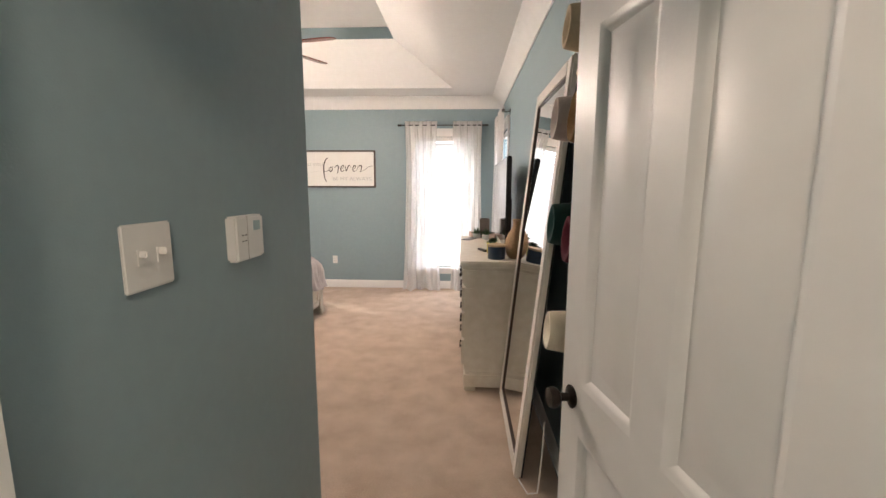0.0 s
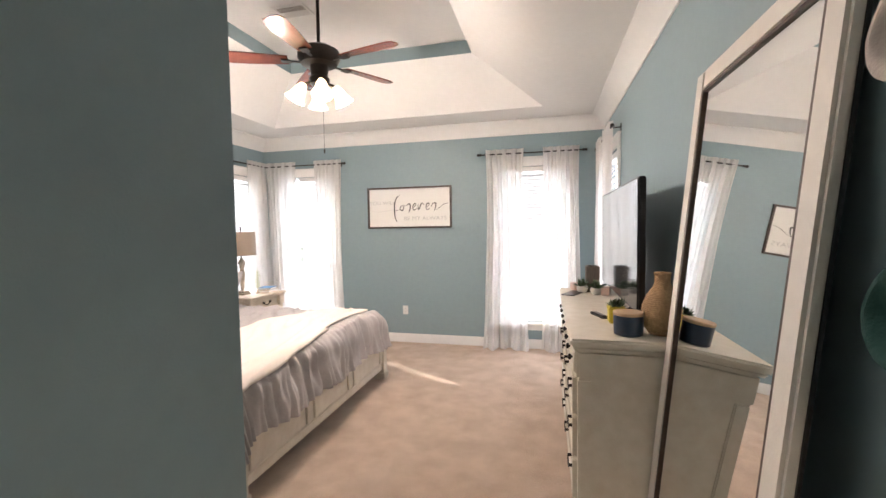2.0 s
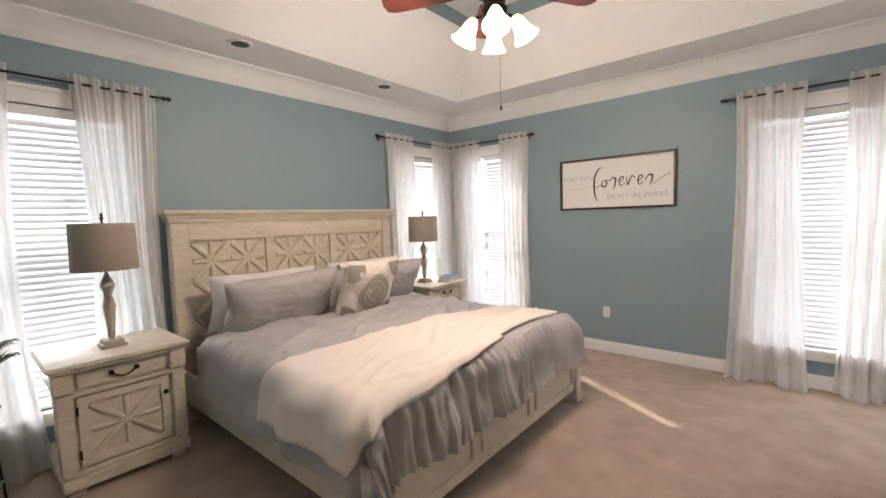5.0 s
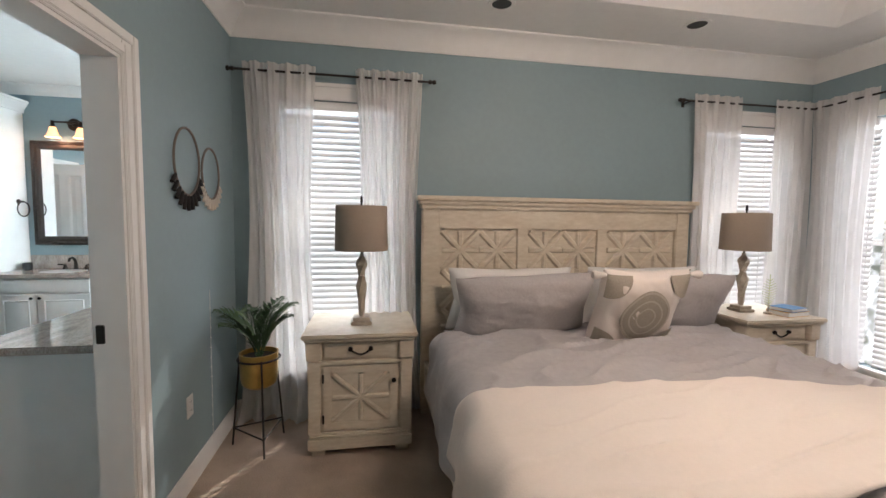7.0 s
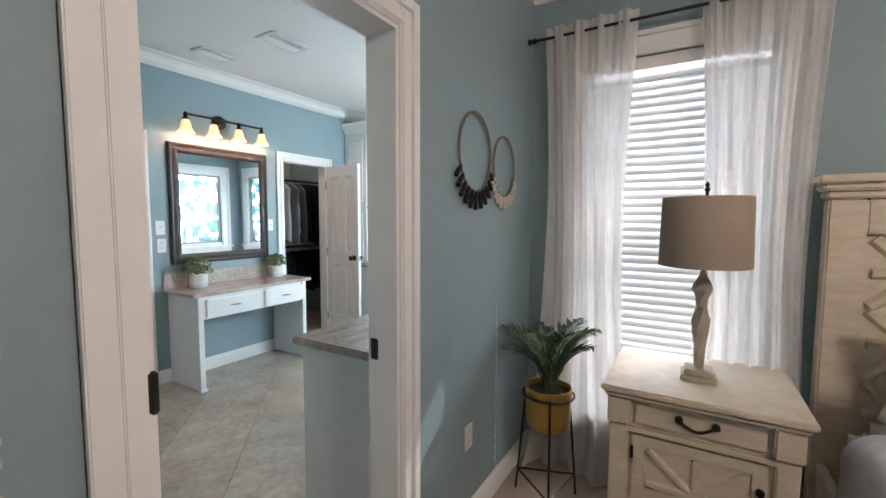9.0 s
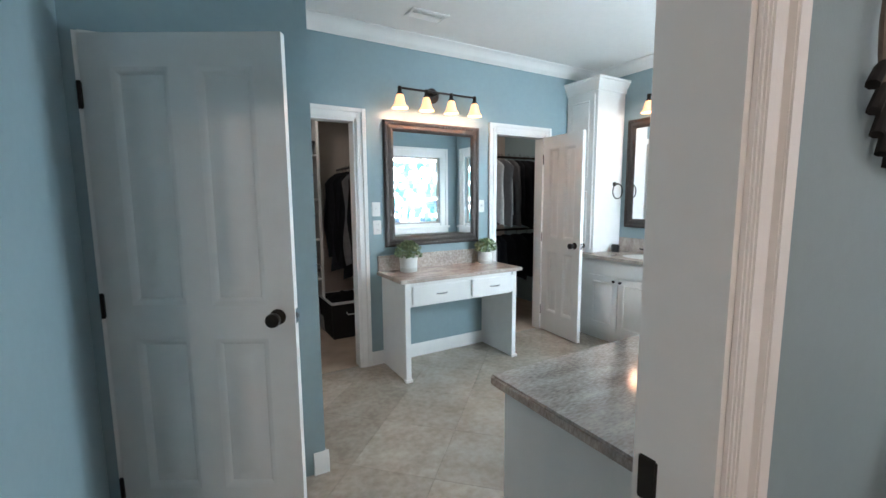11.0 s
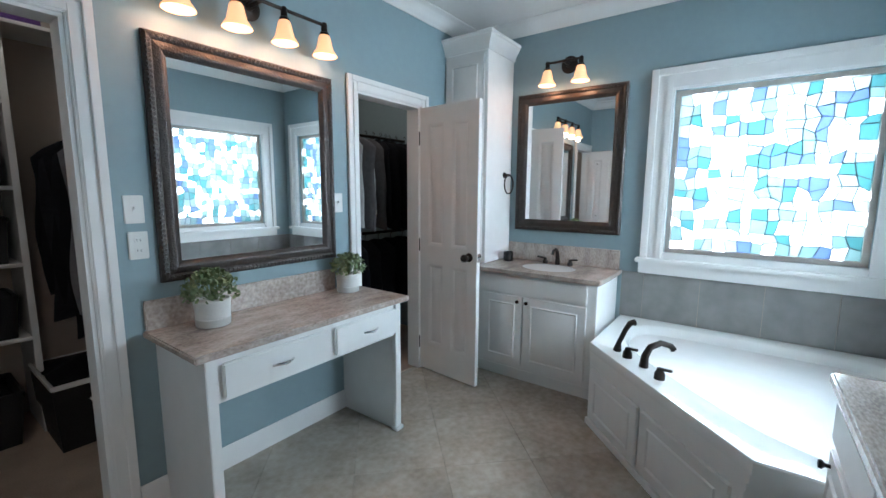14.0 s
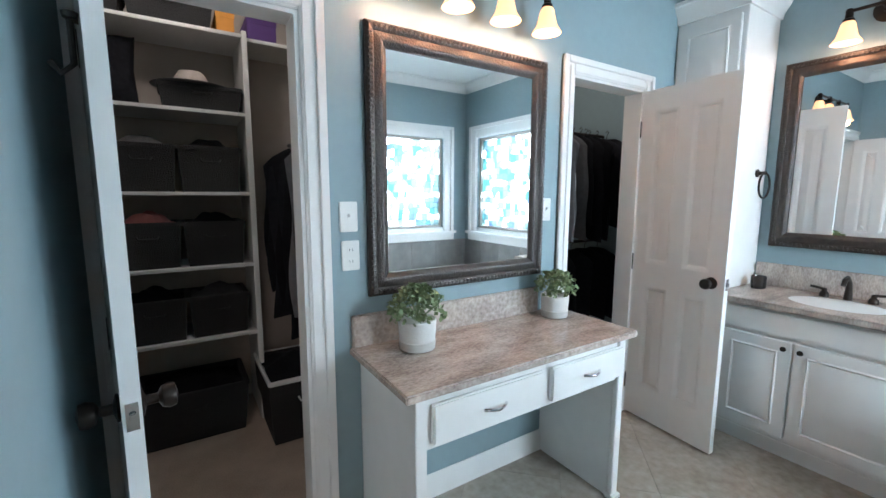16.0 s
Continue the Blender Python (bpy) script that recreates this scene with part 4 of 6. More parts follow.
def frond(bm, rnd, base, ang, up, ln, n=15, lw=0.012):
    """A stem that arches out, with narrow leaflets on both sides."""
    pts = []
    for i in range(n + 1):
        t = i / n
        r = ln * (t * math.cos(up) + 0.25 * t * t)
        pts.append(base + Vector((r * math.cos(ang), r * math.sin(ang), ln * (t * math.sin(up) * 1.25 - 0.45 * t * t))))
    tube(bm, pts, [0.004 * (1 - 0.8 * i / n) + 0.001 for i in range(n + 1)], 5)
    for i in range(2, n + 1):
        d = (pts[i] - pts[i - 1]).normalized()
        s = d.cross(Vector((0, 0, 1))).normalized()
        for sg in (-1, 1):
            l = 0.17 * math.sin(math.pi * (0.2 + 0.72 * i / n)) * rnd.uniform(0.8, 1.15)
            way = (s * sg * 0.62 + d * 0.8 + Vector((0, 0, rnd.uniform(-0.05, 0.3)))).normalized()
            w = way.cross(Vector((0, 0, 1))).normalized() * lw / 2
            p0, p1, p2 = pts[i], pts[i] + way * l * 0.5 + Vector((0, 0, 0.006)), pts[i] + way * l - Vector((0, 0, 0.02))
            vs = [bm.verts.new(p) for p in (p0, p1 + w, p2, p1 - w)]
            bm.faces.new(vs)


rnd = random.Random(5)
for k in range(9):
    bm = bmesh.new()
    frond(bm, rnd, Vector((0.02 * math.cos(k), 0.02 * math.sin(k), 0.20)), 2 * math.pi * k / 9 + rnd.uniform(-0.2, 0.2), radians(rnd.uniform(56, 84)), rnd.uniform(0.36, 0.50), 20, 0.020)
    part("frond", bm, LEAF, pot)

# ---- ceiling fan ----
CHAIN_Z = 2.115
fan = thing("ceiling_fan", "bronze ceiling fan with cherry blades and four lit glass shades", "ceiling fan", pose(-1.97, 4.60, 0))
part("canopy", L([(0.075, 3.37), (0.07, 3.34), (0.03, 3.30), (0.014, 3.29)], 24), BRONZE, fan)
part("downrod", T([(0, 0, 3.32), (0, 0, 2.86)], 0.013, 12), BRONZE, fan)
part("motor", L([(0.03, 2.88), (0.10, 2.87), (0.15, 2.84), (0.155, 2.79), (0.13, 2.745), (0.07, 2.73), (0.06, 2.66), (0.075, 2.64), (0.07, 2.60), (0.03, 2.585), (0, 2.58)], 36), BRONZE, fan, "dark bronze ribbed motor housing")
for k in range(5):
    m = pose(0, 0, 2.765, 0, 0, 72 * k - 12)
    part("blade_iron", box(B(0.10, 0.25, -0.012, 0.012, -0.012, -0.002, bev=0.003), 0.20, 0.27, -0.03, 0.03, -0.012, -0.004, bev=0.003), BRONZE, fan, m=m)
    bm = prism(bmesh.new(), [(0.22, -0.05), (0.45, -0.066), (0.62, -0.070), (0.665, -0.05), (0.675, 0), (0.665, 0.05), (0.62, 0.070), (0.45, 0.066), (0.22, 0.05)], 0.0, 0.008)
    part("blade", bm, CHERRY, fan, "cherry wood blade", m @ pose(0, 0, 0, 11, 0, 0))
for k in range(4):
    a = 90 * k + 35
    m = pose(0, 0, 0, 0, 0, a)
    part("arm", T([(0.04, 0, 2.62), (0.10, 0, 2.60), (0.125, 0, 2.575)], 0.009), BRONZE, fan, m=m)
    sh = m @ pose(0.12, 0, 2.585, 0, -28, 0)
    part("shade", L([(0.022, 0.01), (0.030, -0.005), (0.040, -0.03), (0.048, -0.07), (0.062, -0.105), (0.075, -0.125), (0.070, -0.125), (0.045, -0.07), (0.03, -0.02)], 24, sh), FANGLASS, fan, "lit frosted bell shade")
    p = sh @ Vector((0, 0, -0.15))
    lamp("fan_bulb", "POINT", Matrix.Translation((p.x - 1.97, p.y + 4.60, p.z)), FAN_W, (1.0, 0.82, 0.70), 0.04)
for x, y, z in ((-0.05, 0.13, CHAIN_Z), (0.03, -0.02, 2.46)):
    part("pull_chain", T([(x * 0.6, y * 0.4, 2.60), (x, y, 2.55), (x, y, z + 0.03)], 0.0016, 6), BRONZE, fan)
    part("chain_pull", L([(0.002, 0.034), (0.006, 0.028), (0.007, 0.006), (0.003, 0.0)], 10, pose(x, y, z)), BRONZE, fan)


def downlight(x, y, z):
    d = thing("recessed_light", "round recessed ceiling light with a white rim, unlit", "ceiling light", pose(x, y, z), "recessed lights")
    part("rim", L([(0.062, -0.001), (0.064, -0.008), (0.085, -0.007), (0.088, -0.001)], 32), WHITE, d)
    part("baffle", L([(0.062, -0.004), (0.055, -0.0025), (0.0, -0.002)], 32), BLACK, d)
    return d


for y in (3.99, 5.39):
    downlight(-3.77, y, BZ)


def vent(m, w, h, n):
    v = thing("ceiling_vent", "white metal ceiling air vent with slats", "vent", m, "ceiling vents")
    bm = bmesh.new()
    for a in ((-w / 2, -w / 2 + 0.025, -h / 2, h / 2), (w / 2 - 0.025, w / 2, -h / 2, h / 2), (-w / 2 + 0.025, w / 2 - 0.025, -h / 2, -h / 2 + 0.025), (-w / 2 + 0.025, w / 2 - 0.025, h / 2 - 0.025, h / 2)):
        box(bm, *a, -0.012, -0.001, bev=0.003)
    part("frame", bm, WHITE, v)
    part("backing", B(-w / 2 + 0.02, w / 2 - 0.02, -h / 2 + 0.02, h / 2 - 0.02, -0.003, -0.002), GROUT, v)
    me = mesh_of("slat", B(-w / 2 + 0.026, w / 2 - 0.026, -0.007, 0.007, -0.0012, 0.0012), WHITE)
    for i in range(n):
        piece("slat", me, v, pose(0, -h / 2 + 0.025 + (h - 0.05) * (i + 0.5) / n, -0.008, 35 if i < n / 2 else -35, 0, 0))
    return v


vent(pose(-2.40, 4.95, 3.37), 0.30, 0.20, 9)
vent(pose(-4.02, 0.36, QZ), 0.36, 0.20, 10)
vent(pose(-3.88, -0.32, QZ), 0.30, 0.16, 8)
# ---- dresser and what stands on it ----
dresser = thing("dresser", "chalky cream wooden dresser with drawers and dark pulls", "dresser", pose(0, 0, 0))
DX, DY0, DY1 = -0.19, 3.73, 5.30
part("body", B(DX + 0.02, 0.285, DY0 + 0.015, DY1 - 0.015, 0.05, 0.94), GREYWHITE, dresser)
part("plinth", box(B(DX, 0.288, DY0 - 0.005, DY1 + 0.005, 0.03, 0.14, bev=0.010), DX + 0.005, 0.287, DY0, DY1, 0.14, 0.165, bev=0.008), GREYWHITE, dresser)
part("frieze", B(DX - 0.005, 0.288, DY0 - 0.008, DY1 + 0.008, 0.80, 0.94, bev=0.012), GREYWHITE, dresser)
for y in (DY0 + 0.002, DY1 - 0.062):
    part("corner_post", B(DX + 0.002, DX + 0.06, y, y + 0.06, 0.165, 0.80, bev=0.006), GREYWHITE, dresser)
    part("corner_post", B(0.23, 0.287, y, y + 0.06, 0.165, 0.80, bev=0.006), GREYWHITE, dresser)
part("top", box(B(DX - 0.02, 0.293, DY0 - 0.025, DY1 + 0.025, 0.94, 0.962, bev=0.008), DX - 0.035, 0.295, DY0 - 0.04, DY1 + 0.04, 0.962, 1.0, bev=0.010), GREYWHITE, dresser)
for y in (DY0, DY1 - 0.10):
    for x in (DX, 0.19):
        part("foot", B(x + 0.005, x + 0.09, y + 0.005, y + 0.095, 0, 0.03, bev=0.004), GREYWHITE, dresser)


def pull(parent, y, z, bail=True):
    x = DX - 0.012
    if bail:
        bm = T([(x - 0.018, y - 0.05 + 0.01 * i, z - 0.028 * math.sin(math.pi * i / 10)) for i in range(11)], 0.0035)
        for s in (-0.05, 0.05):
            tube(bm, [(x + 0.01, y + s, z + 0.004), (x - 0.020, y + s, z + 0.004)], 0.008, 10)
    else:
        bm = L([(0.006, 0), (0.006, 0.014), (0.016, 0.02), (0.014, 0.03), (0, 0.033)], 12, pose(x + 0.006, y, z, 0, -90, 0))
    part("handle", bm, BRONZE, parent, "dark bronze pull")


mid = (DY0 + DY1) / 2
for k in range(4):
    y0, y1 = DY0 + 0.02 + k * 0.385, DY0 + 0.02 + k * 0.385 + 0.372
    dr = part("drawer", B(DX - 0.016, DX, y0, y1, 0.825, 0.925, bev=0.005), GREYWHITE, dresser)
    for y in (y0 + 0.09, y1 - 0.09):
        pull(dr, y, 0.875, False)
for r, (z0, z1) in enumerate(((0.60, 0.785), (0.39, 0.585), (0.18, 0.375))):
    for y0, y1 in ((DY0 + 0.075, mid - 0.025), (mid + 0.025, DY1 - 0.075)):
        bm = B(DX - 0.010, DX + 0.022, y0, y1, z0, z1, bev=0.005)
        for a in ((y0, y0 + 0.03, z0, z1), (y1 - 0.03, y1, z0, z1), (y0 + 0.03, y1 - 0.03, z0, z0 + 0.025), (y0 + 0.03, y1 - 0.03, z1 - 0.025, z1)):
            box(bm, DX - 0.018, DX - 0.009, *a, bev=0.003)
        dr = part("drawer", bm, GREYWHITE, dresser)
        for y in (y0 + 0.15, y1 - 0.15):
            pull(dr, y, (z0 + z1) / 2 + 0.01)
part("centre_post", B(DX - 0.006, DX + 0.02, mid - 0.02, mid + 0.02, 0.165, 0.80, bev=0.004), GREYWHITE, dresser)

tv = thing("television", "large black flat-screen television standing on the dresser", "television", pose(0.15, 4.76, 1.0))
part("bezel", box(B(-0.02, 0.018, -0.70, 0.70, 0.045, 0.765, bev=0.006), 0.018, 0.06, -0.40, 0.40, 0.10, 0.45, bev=0.02), BLACK, tv)
part("screen", B(-0.0225, -0.0195, -0.688, 0.688, 0.06, 0.753), SCREEN, tv, "glossy dark screen")
for y in (-0.50, 0.50):
    part("foot", tube(T([(0, y, 0.05), (-0.11, y, 0.008)], 0.008), [(0, y, 0.05), (0.11, y, 0.008)], 0.008), BLACK, tv)

vase = thing("wicker_vase", "round woven wicker vase on the dresser", "vase", pose(0.20, 3.87, 1.0) @ Matrix.Diagonal((0.72, 0.72, 1.0, 1)))
bm = bmesh.new()
prof = [(0.075, 0), (0.105, 0.03), (0.122, 0.08), (0.118, 0.13), (0.09, 0.18), (0.055, 0.215), (0.042, 0.24), (0.044, 0.275), (0.048, 0.285)]
for i in range(46):
    t = i / 45 * (len(prof) - 1)
    k = min(int(t), len(prof) - 2)
    r = prof[k][0] + (prof[k + 1][0] - prof[k][0]) * (t - k)
    z = prof[k][1] + (prof[k + 1][1] - prof[k][1]) * (t - k) + 0.003
    tube(bm, [((r + 0.003 * math.sin(a * 12 + math.pi * i)) * math.cos(a), (r + 0.003 * math.sin(a * 12 + math.pi * i)) * math.sin(a), z) for a in (2 * math.pi * j / 48 for j in range(49))], 0.0042, 5)
part("weave", bm, WICKER, vase)
part("lining", L([(0.07, 0.002), (0.10, 0.03), (0.116, 0.08), (0.112, 0.13), (0.085, 0.18), (0.05, 0.215), (0.038, 0.24), (0.042, 0.28)], 24), WICKER, vase)
jar = thing("candle_jar", "navy blue candle jar with a pale wooden lid", "candle", pose(0.045, 3.83, 1.0))
part("jar", L([(0.058, 0), (0.064, 0.004), (0.066, 0.09), (0.063, 0.094)], 32), NAVY, jar)
part("lid", L([(0.066, 0.094), (0.068, 0.098), (0.068, 0.106), (0.064, 0.11), (0, 0.11)], 32), LIDWOOD, jar, "pale wooden lid")
yp = thing("potted_succulent", "small green succulent in a square yellow pot", "plant", pose(0.03, 4.08, 1.0))
part("pot", box(B(-0.04, 0.04, -0.04, 0.04, 0, 0.085, bev=0.006), -0.043, 0.043, -0.043, 0.043, 0.07, 0.087, bev=0.004), YELLOW, yp, "yellow pot")


def tuft(n, r, h, seed, w=0.008):
    rnd = random.Random(seed)
    bm = bmesh.new()
    for i in range(n):
        a, e = rnd.uniform(0, 6.28), rnd.uniform(0.2, 1.4)
        d = Vector((math.cos(a) * math.cos(e), math.sin(a) * math.cos(e), math.sin(e)))
        s = d.cross(Vector((0, 0, 1))).normalized() * w
        b = Vector((rnd.uniform(-r, r) * 0.4, rnd.uniform(-r, r) * 0.4, 0))
        l = h * rnd.uniform(0.7, 1.1)
        up = s.cross(d).normalized() * w * 0.5
        vs = [bm.verts.new(p) for p in (b, b + d * l * 0.45 + s, b + d * l, b + d * l * 0.45 - s, b + d * l * 0.45 + up)]
        for f in ((0, 1, 4), (1, 2, 4), (2, 3, 4), (3, 0, 4), (0, 3, 2, 1)):
            bm.faces.new([vs[k] for k in f])
    return bm


part("leaves", tuft(60, 0.06, 0.055, 3), LEAF, yp, m=pose(0, 0, 0.08))
solo("remote_control", box(B(-0.02, 0.02, -0.075, 0.075, 0, 0.016, bev=0.006), -0.012, 0.012, -0.06, 0.05, 0.015, 0.018, bev=0.001), BLACK, "black remote control lying on the dresser", "remote", pose(-0.04, 4.22, 1.0, 0, 0, 20))
blk = thing("wooden_block_candle", "square grey-brown wooden candle block", "candle", pose(0.02, 5.17, 1.0))
part("block", B(-0.05, 0.05, -0.05, 0.05, 0, 0.20, bev=0.004), GREYWOOD, blk)
part("holder", L([(0.034, 0.2), (0.036, 0.206), (0.03, 0.206), (0.0, 0.203)], 20), BRONZE, blk)
solo("photo_box", B(-0.03, 0.03, -0.07, 0.07, 0, 0.055, bev=0.004), PINK, "small blush-coloured box on the dresser", "box", pose(-0.10, 5.23, 1.0, 0, 0, 10), "blush boxes")
solo("photo_box", B(-0.03, 0.03, -0.06, 0.06, 0, 0.055, bev=0.004), PINK, "small blush-coloured box beside succulents", "box", pose(0.10, 5.02, 1.0, 0, 0, -12), "blush boxes")
for x, y in ((-0.06, 5.10), (0.03, 5.0)):
    s = thing("potted_succulent", "spiky dark green succulent in a round white bowl", "plant", pose(x, y, 1.0), "succulents")
    part("bowl", L([(0.022, 0), (0.036, 0.012), (0.044, 0.04), (0.04, 0.052), (0.034, 0.045), (0, 0.042)], 24), CEMENT, s)
    part("leaves", tuft(34, 0.04, 0.085, int(1000 * y), 0.010), LEAF, s, m=pose(0, 0, 0.04))
solo("tray", B(-0.05, 0.05, -0.12, 0.12, 0.0, 0.006, bev=0.002), BLACK, "thin black slate on the dresser", "tray", pose(-0.13, 5.04, 1.0, 0, 0, -24))

# leaning mirror
lean = math.degrees(math.asin(0.205 / 2.13))
mm = thing("floor_mirror", "tall white-framed mirror leaning against the wall", "mirror", pose(0.095, 3.24, 0, 0, lean, 0))
MW, MH, FW = 0.465, 2.135, 0.085
bm = bmesh.new()
for a in ((-MW, -MW + FW, 0, MH), (MW - FW, MW, 0, MH), (-MW + FW, MW - FW, 0, FW), (-MW + FW, MW - FW, MH - FW, MH)):
    box(bm, -0.018, 0.018, *a, bev=0.010)
part("frame", bm, mat("white_frame", (0.72, 0.68, 0.62), 0.4, grain=0.1, scale=20, bump=0.06), mm, "white moulded frame")
bm = bmesh.new()
i0, i1 = FW - 0.004, FW + 0.006
for a in ((-MW + i0, -MW + i1, i0, MH - i0), (MW - i1, MW - i0, i0, MH - i0), (-MW + i1, MW - i1, i0, i1), (-MW + i1, MW - i1, MH - i1, MH - i0)):
    box(bm, -0.015, 0.0, *a)
part("inner_bead", bm, DARKWOOD, mm, "thin dark inner bead")
part("glass", B(-0.006, -0.003, -MW + FW, MW - FW, FW, MH - FW), MIRROR, mm, "mirror glass")
part("backing", B(0.018, 0.026, -MW + 0.004, MW - 0.004, 0.01, MH - 0.01), BLACK, mm, "black backing")


# hats on the wall
def hat(y, z, felt, label, r=0.19, deep=0.13, band=None, rx=0):
    h = thing("hat", label, "hat", pose(BX1 - 0.05, y, z, 0, -90, 0) @ pose(0, 0, 0, rx, 4, 0), "hats on the wall")
    def brim(u, v):
        a = 2 * math.pi * u
        rr = 0.078 + (r - 0.078) * v
        return Vector((rr * math.cos(a) * 1.06, rr * 0.94 * math.sin(a), 0.022 * v * v * math.cos(2 * a) + 0.004))
    b = part("brim", sheet(bmesh.new(), 48, 8, brim, True), FELT[felt], h)
    sol = b.modifiers.new("thickness", "SOLIDIFY")
    sol.thickness = 0.004
    def top(u, v):
        a = 2 * math.pi * u
        if v < 0.6:
            t = v / 0.6
            rr, zz = 0.083 - 0.012 * t, deep * t
        else:
            t = (v - 0.6) / 0.4
            rr, zz = 0.071 * (1 - t), deep + 0.010 * math.sin(math.pi * min(1, t * 2.2)) - 0.032 * t ** 0.8
        pinch = 1 - 0.16 * max(0, math.cos(a)) * min(1, v / 0.6)
        return Vector((rr * 1.12 * math.cos(a), rr * 0.95 * math.sin(a) * pinch, zz + 0.004))
    part("crown", sheet(bmesh.new(), 40, 18, top, True), FELT[felt], h)
    if band:
        part("band", L([(0.0855, 0.006), (0.087, 0.008), (0.083, 0.034), (0.0815, 0.034)], 36, Matrix.Diagonal((1.12, 0.96, 1, 1))), band, h, "patterned hat band")
    part("clip", box(B(0.17, 0.225, -0.008, 0.008, -0.008, 0.03, bev=0.003), 0.19, 0.235, -0.010, 0.010, -0.03, -0.008), LIDWOOD, h, "wooden clothes-peg clip", pose(0, 0, 0, -rx, 0, 0))
    return h


hat(2.44, 0.93, "white", "cream straw hat with a patterned band, hung on the wall", 0.20, 0.13, BAND)
hat(2.45, 1.37, "green", "dark green felt hat hung on the wall", 0.185, 0.13)
hat(2.19, 1.34, "red", "burgundy felt hat hung on the wall", 0.19, 0.13)
hat(2.18, 1.74, "brown", "tan-brown felt hat hung on the wall", 0.185, 0.13)
hat(2.46, 1.78, "grey", "pale blush felt hat hung on the wall", 0.185, 0.13)
hat(2.50, 2.13, "tan", "sand-coloured felt hat hung high on the wall", 0.16, 0.09)
solo("power_cable", T([(0.20, 2.66, 0.40), (0.19, 2.65, 0.2), (0.17, 2.62, 0.05), (0.13, 2.66, 0.012), (0.10, 2.76, 0.012)], 0.004), PLASTIC, "thin white cable trailing down to the carpet", "cable")

# ---- wall fittings ----


def plate(m, kind, label):
    """A wall plate; local y out of the wall."""
    p = thing("light_switch" if kind != "outlet" else "wall_outlet", label, "switch" if kind != "outlet" else "outlet", m, "wall plates")
    w = 0.058 if kind == "double" else 0.036
    part("plate", B(-w, w, 0.0005, 0.007, -0.058, 0.058, bev=0.003), PLASTIC, p)
    if kind == "outlet":
        for z in (-0.022, 0.022):
            s = part("socket", B(-0.016, 0.016, 0.006, 0.009, z - 0.014, z + 0.014, bev=0.002), PLASTIC, p)
            for x in (-0.006, 0.006):
                part("slot", B(x - 0.001, x + 0.001, 0.0085, 0.0095, z - 0.004, z + 0.006), BLACK, s)
    else:
        for x in ((-0.023, 0.023) if kind == "double" else (0,)):
            part("toggle", box(B(x - 0.006, x + 0.006, 0.006, 0.009, -0.013, 0.013), x - 0.004, x + 0.004, 0.007, 0.022, 0.0, 0.012, bev=0.002), PLASTIC, p)
    return p


plate(pose(-0.757, 1.458, 1.40, 0, 0, -90), "double", "white double light switch on the teal wall")
th = thing("thermostat", "white wall thermostat with a small grey display", "thermostat", pose(-0.757, 1.768, 1.395, 0, 0, -90))
part("body", B(-0.066, 0.066, 0, 0.028, -0.052, 0.056, bev=0.005), PLASTIC, th)
part("display", B(-0.044, -0.014, 0.0275, 0.030, 0.018, 0.042), mat("lcd_pale", (0.45, 0.58, 0.60), 0.12), th, "pale glossy display")
part("cover_seam", B(0.0145, 0.016, 0.0275, 0.0284, -0.051, 0.055), GROUT, th)
for x in (0.024, 0.038):
    for z in (-0.004, 0.010):
        part("marking", B(x - 0.004, x + 0.004, 0.0275, 0.0284, z - 0.0012, z + 0.0012), INK, th)
plate(pose(-2.155, BY1, 0.43, 0, 0, 180), "outlet", "white wall outlet near the baseboard")
plate(pose(-3.455, BY0, 0.43), "outlet", "white wall outlet near the baseboard")
plate(pose(-3.61, QY0, 1.325), "switch", "white light switch by the closet door")
plate(pose(-3.615, QY0, 1.175), "outlet", "white wall outlet below a switch")
plate(pose(-4.668, QY0, 1.335), "switch", "white light switch beside the framed mirror")

sign = thing("wall_sign", "white lettered canvas in a dark wooden frame", "picture", pose(-2.078, BY1, 1.788, 0, 0, 180))
bm = bmesh.new()
for a in ((-0.575, -0.553, -0.27, 0.27), (0.553, 0.575, -0.27, 0.27), (-0.553, 0.553, -0.27, -0.248), (-0.553, 0.553, 0.248, 0.27)):
    box(bm, a[0], a[1], 0.0005, 0.034, a[2], a[3], bev=0.003)
part("frame", bm, DARKWOOD, sign, "dark wooden frame")
part("canvas", B(-0.553, 0.553, 0.004, 0.014, -0.248, 0.248), PAPER, sign)


def words(text, size, x, z, material, parent, y, shear=0.0, stretch=1.0, fat=0.0):
    cu = bpy.data.curves.new("lettering", "FONT")
    cu.body, cu.size, cu.align_x, cu.extrude, cu.shear, cu.offset = text, size, "CENTER", 0.0005, shear, fat
    tmp = bpy.data.objects.new("lettering", cu)
    me = bpy.data.meshes.new_from_object(tmp)
    bpy.data.objects.remove(tmp)
    me.materials.append(material)
    ob = new("lettering", me)
    ob.parent = parent
    ob.matrix_basis = pose(x, y, z, 90, 0, 180) @ Matrix.Diagonal((stretch, 1, 1, 1))
    return ob




